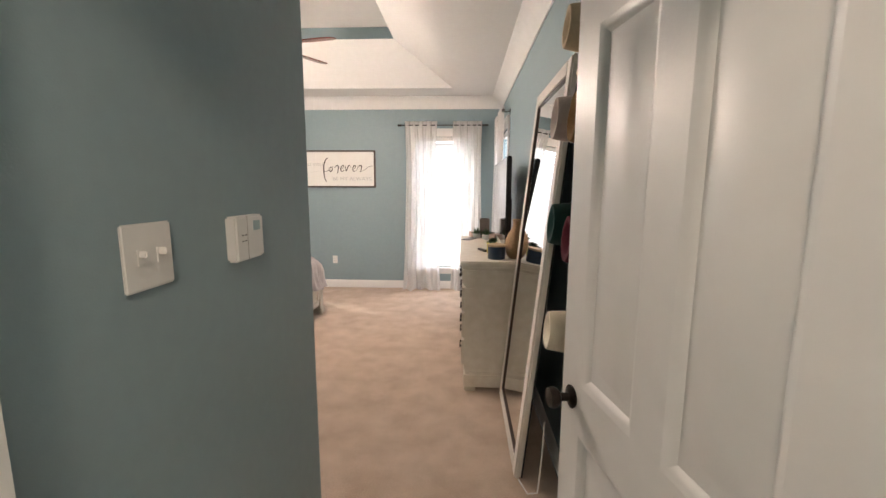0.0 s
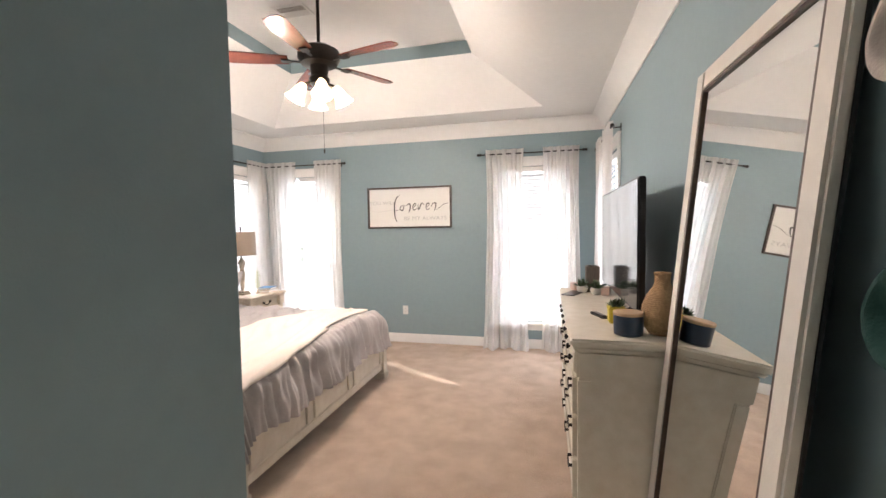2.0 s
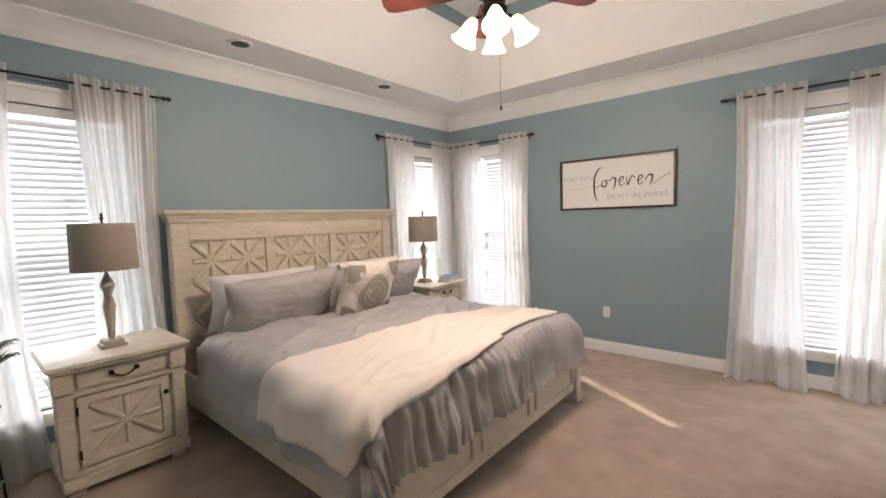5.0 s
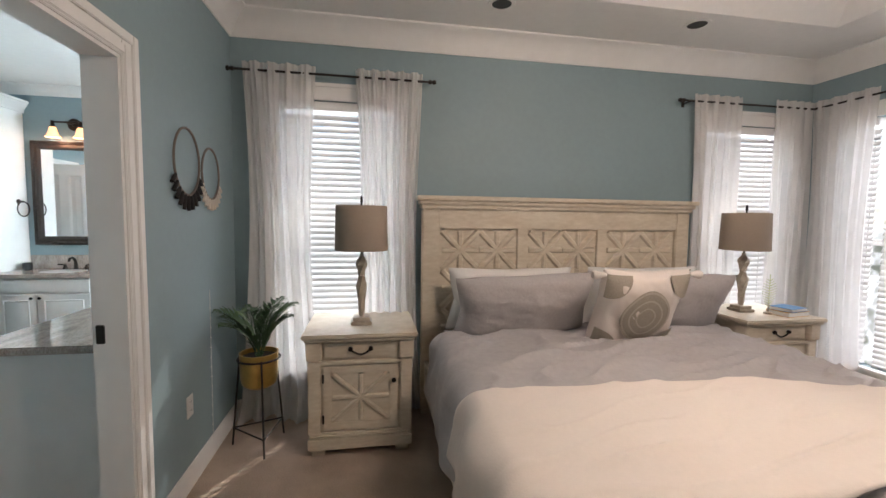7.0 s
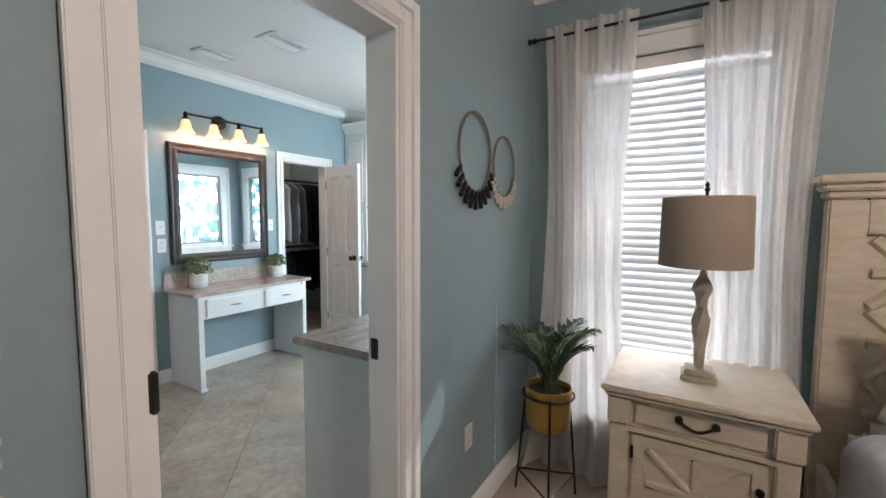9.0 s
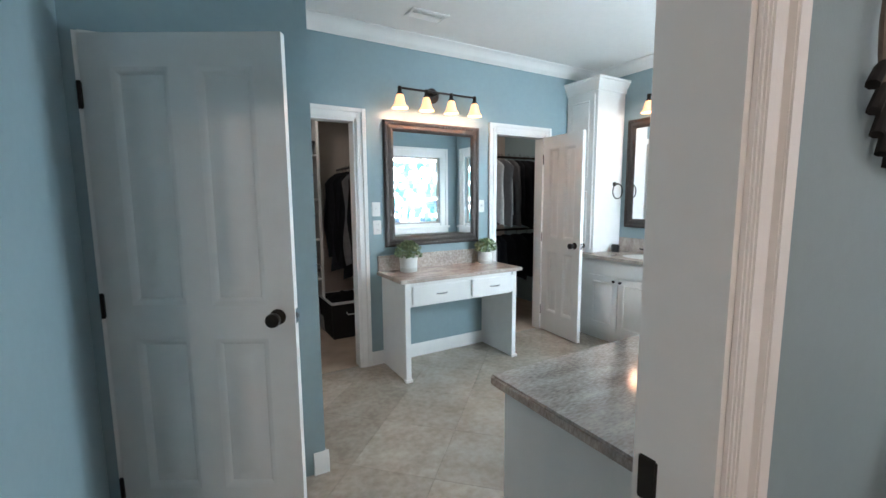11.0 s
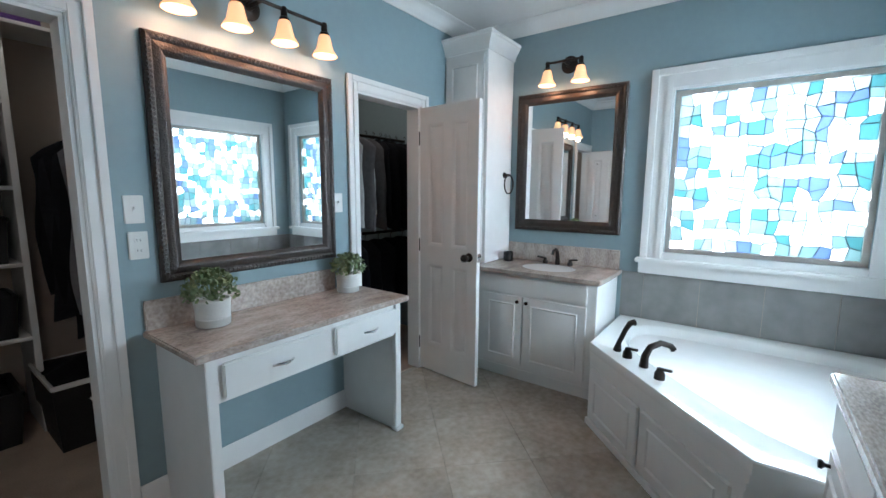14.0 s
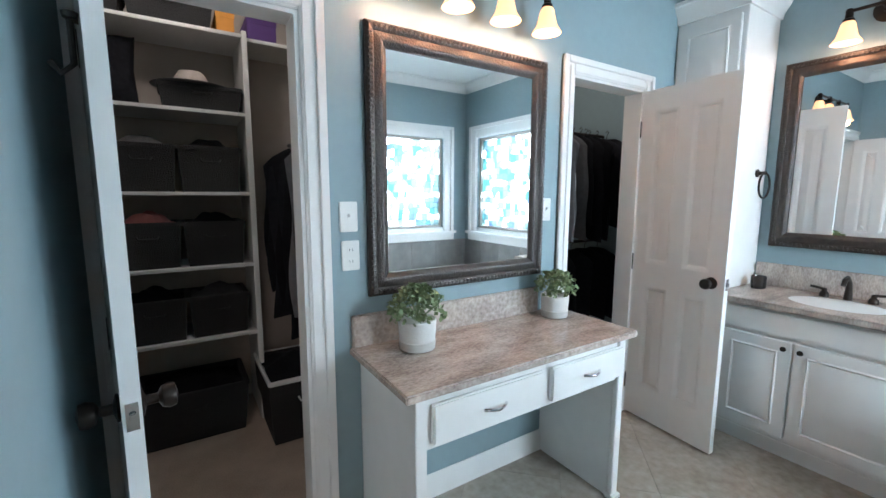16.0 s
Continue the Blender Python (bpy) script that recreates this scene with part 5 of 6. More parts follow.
def stroke(pts, r):
    """A brush stroke on the canvas: x to the reader's right, z up, thin at both ends."""
    n = len(pts) * 6
    fine = []
    for i in range(n + 1):
        t = i / n * (len(pts) - 1)
        k = min(int(t), len(pts) - 2)
        p0, p1, p2, p3 = (Vector(pts[max(0, min(len(pts) - 1, k + q))]) for q in (-1, 0, 1, 2))
        f = t - k
        p = 0.5 * (2 * p1 + (p2 - p0) * f + (2 * p0 - 5 * p1 + 4 * p2 - p3) * f * f + (3 * p1 - p0 - 3 * p2 + p3) * f ** 3)
        fine.append((-p.x, 0.0145, p.y))
    part("lettering", T(fine, [r * (0.35 + 0.65 * math.sin(math.pi * i / n)) for i in range(n + 1)], 6), INK, sign)


stroke([(-0.125, 0.165), (-0.165, 0.135), (-0.195, 0.06), (-0.20, -0.05), (-0.19, -0.13), (-0.165, -0.185)], 0.009)
stroke([(-0.20, -0.035), (-0.15, -0.03), (-0.10, 0.0)], 0.003)
stroke([(-0.07, 0.03), (-0.11, 0.02), (-0.12, -0.02), (-0.09, -0.035), (-0.07, 0.0), (-0.08, 0.03), (-0.03, 0.02)], 0.006)
stroke([(-0.03, 0.02), (-0.005, 0.05), (0.02, 0.035), (0.015, -0.02), (0.0, -0.065)], 0.008)
for x in (0.07, 0.25):
    stroke([(x - 0.015, -0.005), (x + 0.02, 0.02), (x + 0.025, 0.05), (x, 0.045), (x - 0.015, 0.0), (x, -0.035), (x + 0.045, -0.01)], 0.006)
stroke([(0.125, 0.05), (0.135, -0.03), (0.155, 0.01), (0.18, 0.055), (0.21, 0.03)], 0.007)
stroke([(0.30, 0.0), (0.33, 0.045), (0.365, 0.05), (0.365, 0.01), (0.345, -0.05)], 0.008)
stroke([(0.36, -0.045), (0.42, -0.005), (0.48, 0.035), (0.54, 0.05)], 0.003)
words("YOU WILL", 0.065, 0.37, 0.045, PALEINK, sign, 0.0155, 0, 1.2)
words("BE MY ALWAYS", 0.07, -0.22, -0.165, PALEINK, sign, 0.0155, 0, 1.2)
part("flourish", T([(0.52 - 0.038 * i, 0.0155, -0.035 - 0.012 * math.sin(i * 0.55)) for i in range(9)], 0.0015, 5), PALEINK, sign)


def hoop(x, z, r, tassel, material, label):
    h = thing("hoop_hanging", label, "wall hanging", pose(x, BY0, z), "hoop hangings")
    part("hoop", T([(r * math.cos(radians(i * 10)), 0.018, r * 1.12 * math.sin(radians(i * 10))) for i in range(37)], 0.006, 8), GREYWOOD, h)
    for i in range(11):
        a = radians(205 + 13 * i)
        p = Vector((r * math.cos(a), 0.02, r * 1.12 * math.sin(a)))
        l = tassel * (0.75 + 0.25 * math.sin(math.pi * i / 10))
        d = Vector((math.cos(a) * 0.9, 0.0, -0.8)).normalized()
        part("tassel", T([p, p + d * l * 0.3, p + d * l], [0.006, 0.010, 0.010], 8), material, h)
    part("nail", L([(0.003, 0), (0.006, 0.02), (0, 0.022)], 8, pose(0, 0, r * 1.12 + 0.004, -90, 0, 0)), CHROME, h)
    return h


hoop(-3.475, 1.70, 0.150, 0.08, mat("black_yarn", (0.016, 0.015, 0.015), 0.95, grain=0.3, scale=90), "thin grey hoop hanging with black yarn tassels")
hoop(-3.79, 1.67, 0.130, 0.065, JUTE, "thin grey hoop hanging with cream yarn tassels")
mac = thing("macrame_hanging", "cream knotted macrame hanging on the teal wall", "wall hanging", pose(-1.80, BY0, 1.50))
part("dowel", T([(-0.20, 0.02, 0.0), (0.20, 0.02, 0.0)], 0.009, 10), LIDWOOD, mac)
for i in range(34):
    x, sg = -0.187 + 0.0113 * i, (1 if i % 2 else -1)
    ln = 0.72 + 0.12 * abs(i - 16.5) / 16.5
    part("rope", T([(x * (1 - 0.10 * abs(math.sin(k * 0.40))) + sg * 0.006 * math.sin(k * 0.8), 0.018 + sg * 0.005 * math.cos(k * 0.8), -ln * k / 24) for k in range(25)], 0.0052, 6), JUTE, mac)
for z, amp in ((-0.10, 0.05), (-0.13, 0.05), (-0.30, -0.06), (-0.33, -0.06), (-0.36, -0.06), (-0.50, 0.03)):
    part("knotted_row", T([(-0.19 + 0.38 * k / 40, 0.036 + 0.005 * math.sin(k * 2.1), z + amp * abs(k / 20 - 1)) for k in range(41)], [0.011 + 0.004 * math.sin(k * 2.1) for k in range(41)], 8), JUTE, mac)
chain = thing("bead_chain", "thin beaded light chain hanging down the wall", "light string", pose(-3.72, BY0 + 0.02, 0))
me = mesh_of("bead", L([(0, -0.006), (0.005, 0), (0, 0.006)], 6), PLASTIC)
for i in range(14):
    piece("bead", me, chain, pose(0.004 * math.sin(i), 0, 0.14 + 0.058 * i))
part("cord", T([(0, 0, 0.10), (0, 0, 1.0)], 0.0012, 5), PLASTIC, chain)

# ---- bathroom ----
# make-up vanity
mv = thing("makeup_vanity", "white make-up vanity with two drawers and an open knee space", "vanity", pose(0, 0, 0))
for x0, x1 in ((-3.68, -3.645), (-4.715, -4.68)):
    part("side_panel", B(x0, x1, QY0, -0.30, 0, 0.775, bev=0.003), WHITE, mv)
    part("front_stile", box(B(x0 - 0.004, x1 + 0.004, -0.30, -0.275, 0.0, 0.775, bev=0.003), x0 - 0.012, x1 + 0.012, -0.31, -0.262, 0, 0.022, bev=0.003), WHITE, mv)
part("apron", B(-4.68, -3.68, -0.32, -0.29, 0.585, 0.775), WHITE, mv)
part("carcass", B(-4.68, -3.68, QY0 + 0.01, -0.32, 0.60, 0.775), WHITE, mv)
for x0, x1 in ((-4.205, -3.705), (-4.70, -4.245)):
    d = part("drawer", B(x0, x1, -0.29, -0.268, 0.605, 0.745, bev=0.006), WHITE, mv)
    c = (x0 + x1) / 2
    part("handle", T([(c - 0.05 + 0.01 * i, -0.262 + 0.022 * math.sin(math.pi * i / 10), 0.675) for i in range(11)], 0.006), CHROME, d, "arched nickel pull")
top = thing("vanity_countertop", "polished pinkish-grey granite countertop with a low backsplash", "countertop", pose(0, 0, 0))
part("slab", B(-4.775, -3.60, QY0, -0.255, 0.776, 0.806, bev=0.006), GRANITE, top)
part("backsplash", B(-4.62, -3.61, QY0, QY0 + 0.022, 0.806, 0.935, bev=0.004), GRANITE, top)


def boxwood(x, y, z, s, seed):
    p = thing("potted_plant", "bushy green artificial plant in a white cement pot", "plant", pose(x, y, z) @ Matrix.Diagonal((s, s, s, 1)), "vanity plants")
    part("pot", L([(0.050, 0), (0.056, 0.004), (0.062, 0.095), (0.058, 0.10), (0.052, 0.09), (0, 0.085)], 32), CEMENT, p)
    part("pot_base", L([(0.0565, 0.002), (0.058, 0.004), (0.060, 0.03), (0.0575, 0.032)], 32), mat("raw_cement", (0.55, 0.54, 0.51), 0.9, grain=0.15, scale=40), p)
    rnd = random.Random(seed)
    bm = bmesh.new()
    for i in range(420):
        a, e, r = rnd.uniform(0, 6.283), rnd.uniform(-0.25, 1.5), rnd.uniform(0.35, 1.0) ** 0.5
        c = Vector((0.098 * r * math.cos(a) * math.cos(e), 0.098 * r * math.sin(a) * math.cos(e), 0.125 + 0.085 * r * math.sin(e)))
        n = Vector((rnd.uniform(-1, 1), rnd.uniform(-1, 1), rnd.uniform(-0.2, 1))).normalized()
        u = n.orthogonal().normalized() * rnd.uniform(0.010, 0.016)
        w = n.cross(u).normalized() * rnd.uniform(0.006, 0.009)
        bm.faces.new([bm.verts.new(q) for q in (c - u, c + w, c + u + n * 0.003, c - w)])
    for i in range(26):
        a, e = rnd.uniform(0, 6.283), rnd.uniform(0.2, 1.5)
        tube(bm, [(0, 0, 0.09), (0.05 * math.cos(a) * math.cos(e), 0.05 * math.sin(a) * math.cos(e), 0.10 + 0.06 * math.sin(e)), (0.10 * math.cos(a) * math.cos(e), 0.10 * math.sin(a) * math.cos(e), 0.12 + 0.09 * math.sin(e))], 0.0015, 4)
    part("foliage", bm, LEAF2, p)
    return p


boxwood(-3.83, -0.60, 0.806, 1.22, 1)
boxwood(-4.63, -0.62, 0.806, 1.12, 2)


def framed_mirror(m, w, h, label, fw=0.088):
    """A mirror in a broad beaded dark frame; local y out of the wall, z up from its lower edge."""
    f = thing("framed_mirror", label, "mirror", m, "bathroom mirrors")
    fr = None
    for k, (sx, sz, ang, ln) in enumerate(((0, -1, 0, w), (1, 0, -90, h), (0, 1, 180, w), (-1, 0, 90, h))):
        bm = bmesh.new()
        prof = [(0, 0.002), (0, 0.020), (0.012, 0.032), (0.024, 0.030), (0.034, 0.022), (0.058, 0.028), (0.070, 0.024), (0.080, 0.012), (fw, 0.010), (fw, 0.002)]
        a = [bm.verts.new((-ln / 2 + o, y, o)) for o, y in prof]
        b = [bm.verts.new((ln / 2 - o, y, o)) for o, y in prof]
        for i in range(len(prof) - 1):
            bm.faces.new((a[i], b[i], b[i + 1], a[i + 1]))
        base = {0: pose(0, 0, 0), 1: pose(w / 2, 0, h / 2, 0, -90, 0), 2: pose(0, 0, h, 0, 180, 0), 3: pose(-w / 2, 0, h / 2, 0, 90, 0)}[k]
        rail = part("frame_rail", bm, FRAMEWOOD, f, "bronzed dark carved rail", base)
        bm = bmesh.new()
        n = int(ln / 0.022)
        for i in range(n):
            x = -ln / 2 + 0.03 + (ln - 0.06) * (i + 0.5) / n
            box(bm, x - 0.007, x + 0.007, 0.026, 0.036, 0.008, 0.026, bev=0.003)
        part("beading", bm, FRAMEWOOD, rail)
    part("glass", B(-w / 2 + fw - 0.004, w / 2 - fw + 0.004, 0.003, 0.008, fw - 0.004, h - fw + 0.004), MIRROR, f, "mirror glass")
    return f


framed_mirror(pose(-4.158, QY0, 1.005), 0.948, 1.045, "large mirror in a bronzed dark beaded frame above the vanity")
framed_mirror(pose(QX0, 0.128, 1.10, 0, 0, -90), 0.846, 1.08, "mirror in a bronzed dark beaded frame above the sink")


def vanity_light(m, xs, label):
    """A bar of bell shades; local y out of the wall, z 0 at the bar."""
    v = thing("vanity_light", label, "wall light", m, "vanity lights")
    part("wall_plate", L([(0.062, 0), (0.064, 0.008), (0.05, 0.016), (0.022, 0.022), (0.020, 0.03)], 32, pose(0, 0, 0.0, -90, 0, 0)), BRONZE, v)
    part("stem", T([(0, 0.02, 0), (0, 0.125, 0)], 0.011), BRONZE, v)
    part("bar", T([(xs[0] - 0.015, 0.125, 0), (xs[-1] + 0.015, 0.125, 0)], 0.009, 10), BRONZE, v)
    for x in xs:
        part("socket", L([(0.012, 0.012), (0.016, 0.006), (0.017, -0.035), (0.024, -0.04), (0.024, -0.052), (0.010, -0.054)], 18, pose(x, 0.125, 0)), BRONZE, v)
        part("shade", L([(0.022, -0.050), (0.030, -0.062), (0.036, -0.09), (0.044, -0.125), (0.062, -0.152), (0.064, -0.158), (0.059, -0.156), (0.040, -0.125), (0.032, -0.09), (0.024, -0.062)], 28, pose(x, 0.125, 0)), SHADEGLASS, v, "lit amber glass bell shade")
        p = m @ Vector((x, 0.125, -0.17))
        lamp("vanity_bulb", "POINT", Matrix.Translation(p), VANITY_W, (1.0, 0.58, 0.34), 0.035)
    return v


vanity_light(pose(-4.148, QY0, 2.285), (-0.36, -0.12, 0.12, 0.36), "dark bronze bar light with four lit bell shades")
vanity_light(pose(QX0, 0.115, 2.36, 0, 0, -90), (-0.125, 0.125), "dark bronze bar light with two lit bell shades")


def raised_door(name, parent, y0, y1, z0, z1, x, knob=None):
    """A cabinet door on a face towards +x with a raised field."""
    bm = B(x, x + 0.018, y0, y1, z0, z1, bev=0.004)
    i = 0.055
    ring = [[bm.verts.new((x + d, *p)) for p in ((y0 + o, z0 + o), (y1 - o, z0 + o), (y1 - o, z1 - o), (y0 + o, z1 - o))] for o, d in ((i, 0.0181), (i + 0.006, 0.025), (i + 0.014, 0.0185), (i + 0.035, 0.026))]
    for a, b in zip(ring, ring[1:]):
        for k in range(4):
            bm.faces.new((a[k], a[(k + 1) % 4], b[(k + 1) % 4], b[k]))
    bm.faces.new(ring[-1])
    d = part(name, bm, WHITE, parent)
    if knob:
        part("knob", L([(0.006, 0), (0.006, 0.012), (0.014, 0.02), (0.012, 0.028), (0, 0.03)], 14, pose(x + 0.018, knob[0], knob[1], 0, 90, 0)), BRONZE, d, "dark bronze knob")
    return d


sv = thing("sink_vanity", "white sink vanity cabinet with two raised-panel doors", "vanity", pose(0, 0, 0))
part("body", B(QX0, -5.70, QY0, 0.55, 0.10, 0.815, bev=0.003), WHITE, sv)
part("toe_kick", box(B(QX0, -5.74, QY0, 0.54, 0, 0.10), -5.74, -5.705, QY0, 0.548, 0.075, 0.10, bev=0.003), WHITE, sv)
raised_door("door", sv, -0.30, 0.030, 0.13, 0.655, -5.70, (0.0, 0.62))
raised_door("door", sv, 0.040, 0.49, 0.13, 0.655, -5.70, (0.07, 0.62))
part("false_drawer", B(-5.70, -5.682, -0.30, 0.49, 0.675, 0.80, bev=0.005), WHITE, sv)
ct = thing("sink_countertop", "polished granite sink countertop with a backsplash", "countertop", pose(0, 0, 0))
bm = bmesh.new()
X0, X1, Y0, Y1, CX, CY, RX, RY = QX0, -5.655, QY0, 0.578, -5.93, 0.12, 0.155, 0.20
for z, fl in ((0.848, False), (0.816, True)):
    inner = [bm.verts.new((CX + RX * math.cos(2 * math.pi * i / 32), CY + RY * math.sin(2 * math.pi * i / 32), z)) for i in range(32)]
    outer = []
    for i in range(32):
        a = 2 * math.pi * i / 32
        dx, dy = math.cos(a), math.sin(a)
        tx = ((X1 - CX) / dx if dx > 1e-6 else (X0 - CX) / dx if dx < -1e-6 else 1e9)
        ty = ((Y1 - CY) / dy if dy > 1e-6 else (Y0 - CY) / dy if dy < -1e-6 else 1e9)
        k = min(tx, ty)
        outer.append(bm.verts.new((CX + dx * k, CY + dy * k, z)))
    for i in range(32):
        bm.faces.new((inner[i], inner[(i + 1) % 32], outer[(i + 1) % 32], outer[i]))
box(bm, X1 - 0.03, X1, Y0, Y1, 0.815, 0.849, bev=0.006)
box(bm, X0, X1 - 0.03, Y1 - 0.03, Y1, 0.815, 0.849, bev=0.004)
box(bm, X0, X0 + 0.15, Y0, Y0 + 0.35, 0.816, 0.8485)
box(bm, X1 - 0.2, X1 - 0.03, Y0, Y0 + 0.3, 0.816, 0.8485)
part("slab", bm, GRANITE, ct)
part("backsplash", B(QX0, QX0 + 0.022, -0.345, 0.56, 0.8485, 0.99, bev=0.004), GRANITE, ct)
solo("sink_basin", L([(0.19, 0.0), (0.186, -0.006), (0.17, -0.05), (0.12, -0.11), (0.03, -0.13), (0.0, -0.131)], 40, pose(CX, CY, 0.8455) @ Matrix.Diagonal((0.83, 1.06, 1, 1))), PORCELAIN, "oval white undermount sink basin", "sink")
fc = thing("sink_faucet", "dark bronze two-handle sink faucet", "faucet", pose(-6.105, 0.12, 0.849))
part("spout", T([(0, 0, 0), (0, 0, 0.06), (0.015, 0, 0.10), (0.05, 0, 0.125), (0.09, 0, 0.115), (0.105, 0, 0.09)], [0.020, 0.015, 0.014, 0.013, 0.012, 0.011], 12), BRONZE, fc)
for y in (-0.10, 0.10):
    part("handle", tube(L([(0.022, 0), (0.02, 0.02), (0.012, 0.03), (0.012, 0.045), (0, 0.05)], 16, pose(0, y, 0)), [(0, y, 0.042), (0.015, y + (0.06 if y > 0 else -0.06), 0.052)], 0.007), BRONZE, fc)
solo("candle_holder", L([(0.036, 0), (0.040, 0.004), (0.040, 0.072), (0.036, 0.076), (0.032, 0.05), (0, 0.05)], 28), mat("smoked_glass", (0.03, 0.028, 0.028), 0.15, 0.5, grain=0.2), "small dark candle tumbler on the counter", "candle", pose(-6.03, -0.27, 0.849))

tower = thing("linen_tower", "tall white cabinet tower standing on the counter", "cabinet", pose(0, 0, 0))
part("body", B(QX0, -5.79, QY0, -0.355, 0.8495, 2.47, bev=0.003), WHITE, tower)
raised_door("door", tower, QY0 + 0.02, -0.38, 1.55, 2.42, -5.79)
raised_door("door", tower, QY0 + 0.02, -0.38, 0.88, 1.53, -5.79, (QY0 + 0.06, 1.2))
bm = bmesh.new()
lv = [(0.0, 2.455), (0.012, 2.455), (0.018, 2.49), (0.045, 2.53), (0.05, 2.548), (0.06, 2.555), (0.06, 2.575)]
rr = [[bm.verts.new(p) for p in ((QX0, -0.355 + o, z), (-5.79 + o, -0.355 + o, z), (-5.79 + o, QY0, z))] for o, z in lv]
for a, b in zip(rr, rr[1:]):
    for k in range(2):
        bm.faces.new((a[k], a[k + 1], b[k + 1], b[k]))
bm.faces.new([*rr[-1], bm.verts.new((QX0, QY0, 2.575))])
part("cornice", bm, WHITE, tower)
ring = thing("towel_ring", "dark bronze towel ring on the cabinet side", "towel ring", pose(-6.08, -0.355, 1.545))
part("mount", L([(0.024, 0), (0.024, 0.008), (0.012, 0.014), (0.010, 0.05), (0, 0.054)], 20, pose(0, 0, 0, -90, 0, 0)), BRONZE, ring)
part("ring", T([(0.075 * math.sin(radians(i * 12)), 0.045, -0.075 + 0.075 * math.cos(radians(i * 12))) for i in range(31)], 0.006), BRONZE, ring)

# corner tub
tub = thing("corner_tub", "white jetted corner bathtub in a white panelled surround", "bathtub", pose(0, 0, 0))
OUT = [(QX0, 0.585), (-5.47, 0.585), (-4.655, 1.385), (-4.655, QY1), (QX0, QY1)]
part("surround", prism(bmesh.new(), [(QX0, 0.60), (-5.455, 0.60), (-4.68, 1.37), (-4.68, QY1), (QX0, QY1)], 0.0, 0.38), WHITE, tub)
bm = bmesh.new()
cx, cy = -5.52, 1.45


def rim(t, grow):
    """The inner rim: a rounded triangle that follows the deck."""
    a = 2 * math.pi * t
    d = Vector((math.cos(a), math.sin(a)))
    k = 9.0
    for (x0, y0), (x1, y1), inset in ((OUT[0], OUT[1], 0.13), (OUT[1], OUT[2], 0.17), (OUT[2], OUT[3], 0.14), (OUT[3], OUT[4], 0.13), (OUT[4], OUT[0], 0.13)):
        n = Vector((y1 - y0, x0 - x1)).normalized()
        c = (Vector((x0, y0)) - Vector((cx, cy))).dot(n) - inset
        q = d.dot(n)
        if q > 1e-6:
            k = (k ** -7 + (c / q) ** -7) ** (-1 / 7)
    return cx + d.x * k * grow, cy + d.y * k * grow


def edge(t):
    a = 2 * math.pi * t
    d = Vector((math.cos(a), math.sin(a)))
    k = 1e9
    for (x0, y0), (x1, y1) in zip(OUT, OUT[1:] + OUT[:1]):
        n = Vector((y1 - y0, x0 - x1)).normalized()
        c, q = (Vector((x0, y0)) - Vector((cx, cy))).dot(n), d.dot(n)
        if q > 1e-6:
            k = min(k, c / q)
    return cx + d.x * k, cy + d.y * k


N = 96
angles = sorted([i / N for i in range(N)] + [(math.atan2(y - cy, x - cx) / (2 * math.pi)) % 1 for x, y in OUT])
levels = [("e", 0.455), ("e", 0.502), ("e2", 0.508), (1.03, 0.508), (1.0, 0.500), (0.97, 0.47), (0.90, 0.30), (0.80, 0.16), (0.55, 0.11), (0.0, 0.105)]
rings = []
for g, z in levels:
    r = []
    for t in angles:
        if g == "e":
            x, y = edge(t)
        elif g == "e2":
            x, y = edge(t)
            x, y = x + (cx - x) * 0.006, y + (cy - y) * 0.006
        else:
            x, y = rim(t, g)
        r.append(bm.verts.new((x, y, z)))
    rings.append(r)
for a, b in zip(rings, rings[1:]):
    for i in range(len(angles)):
        bm.faces.new((a[i], a[(i + 1) % len(angles)], b[(i + 1) % len(angles)], b[i]))
part("basin", bm, PORCELAIN, tub, "glossy white acrylic basin and deck")
part("deck_edge", prism(prism(bmesh.new(), [(QX0, 0.592), (-5.464, 0.592), (-4.663, 1.38), (-4.663, QY1), (QX0, QY1)], 0.415, 0.455), [(QX0, 0.598), (-5.459, 0.598), (-4.672, 1.374), (-4.672, QY1), (QX0, QY1)], 0.38, 0.415), WHITE, tub)
ang = math.degrees(math.atan2(1.37 - 0.60, -4.68 + 5.455))
for k, (a, b) in enumerate(((0.04, 0.50), (0.53, 1.05))):
    d = raised_door("access_panel", tub, a, b, 0.05, 0.365, 0.0)
    d.matrix_basis = Matrix.Translation((-5.455, 0.60, 0)) @ pose(0, 0, 0, 0, 0, ang - 90)
part("plinth", B(0.0, 0.016, 0.0, 1.09, 0.0, 0.04, bev=0.003), WHITE, tub, m=Matrix.Translation((-5.455, 0.60, 0)) @ pose(0, 0, 0, 0, 0, ang - 90))
for x, y, z in ((-5.02, 1.72, 0.24), (-4.93, 1.52, 0.30), (-5.75, 1.95, 0.26)):
    w = (Vector((cx, cy, z + 0.1)) - Vector((x, y, z))).normalized()
    part("jet", L([(0.034, 0), (0.032, 0.008), (0.02, 0.010), (0.014, 0.004), (0, 0.004)], 20, Matrix.Translation((x, y, z)) @ w.to_track_quat("Z", "Y").to_matrix().to_4x4()), PLASTIC, tub)
tf = thing("tub_filler", "dark bronze deck-mounted tub filler with hand shower", "faucet", pose(-5.455, 0.60, 0.508, 0, 0, ang))
part("spout", T([(0.36, 0.10, 0), (0.36, 0.105, 0.06), (0.36, 0.13, 0.105), (0.36, 0.19, 0.125), (0.36, 0.25, 0.105), (0.36, 0.265, 0.085)], [0.024, 0.019, 0.017, 0.016, 0.015, 0.016], 12), BRONZE, tf)
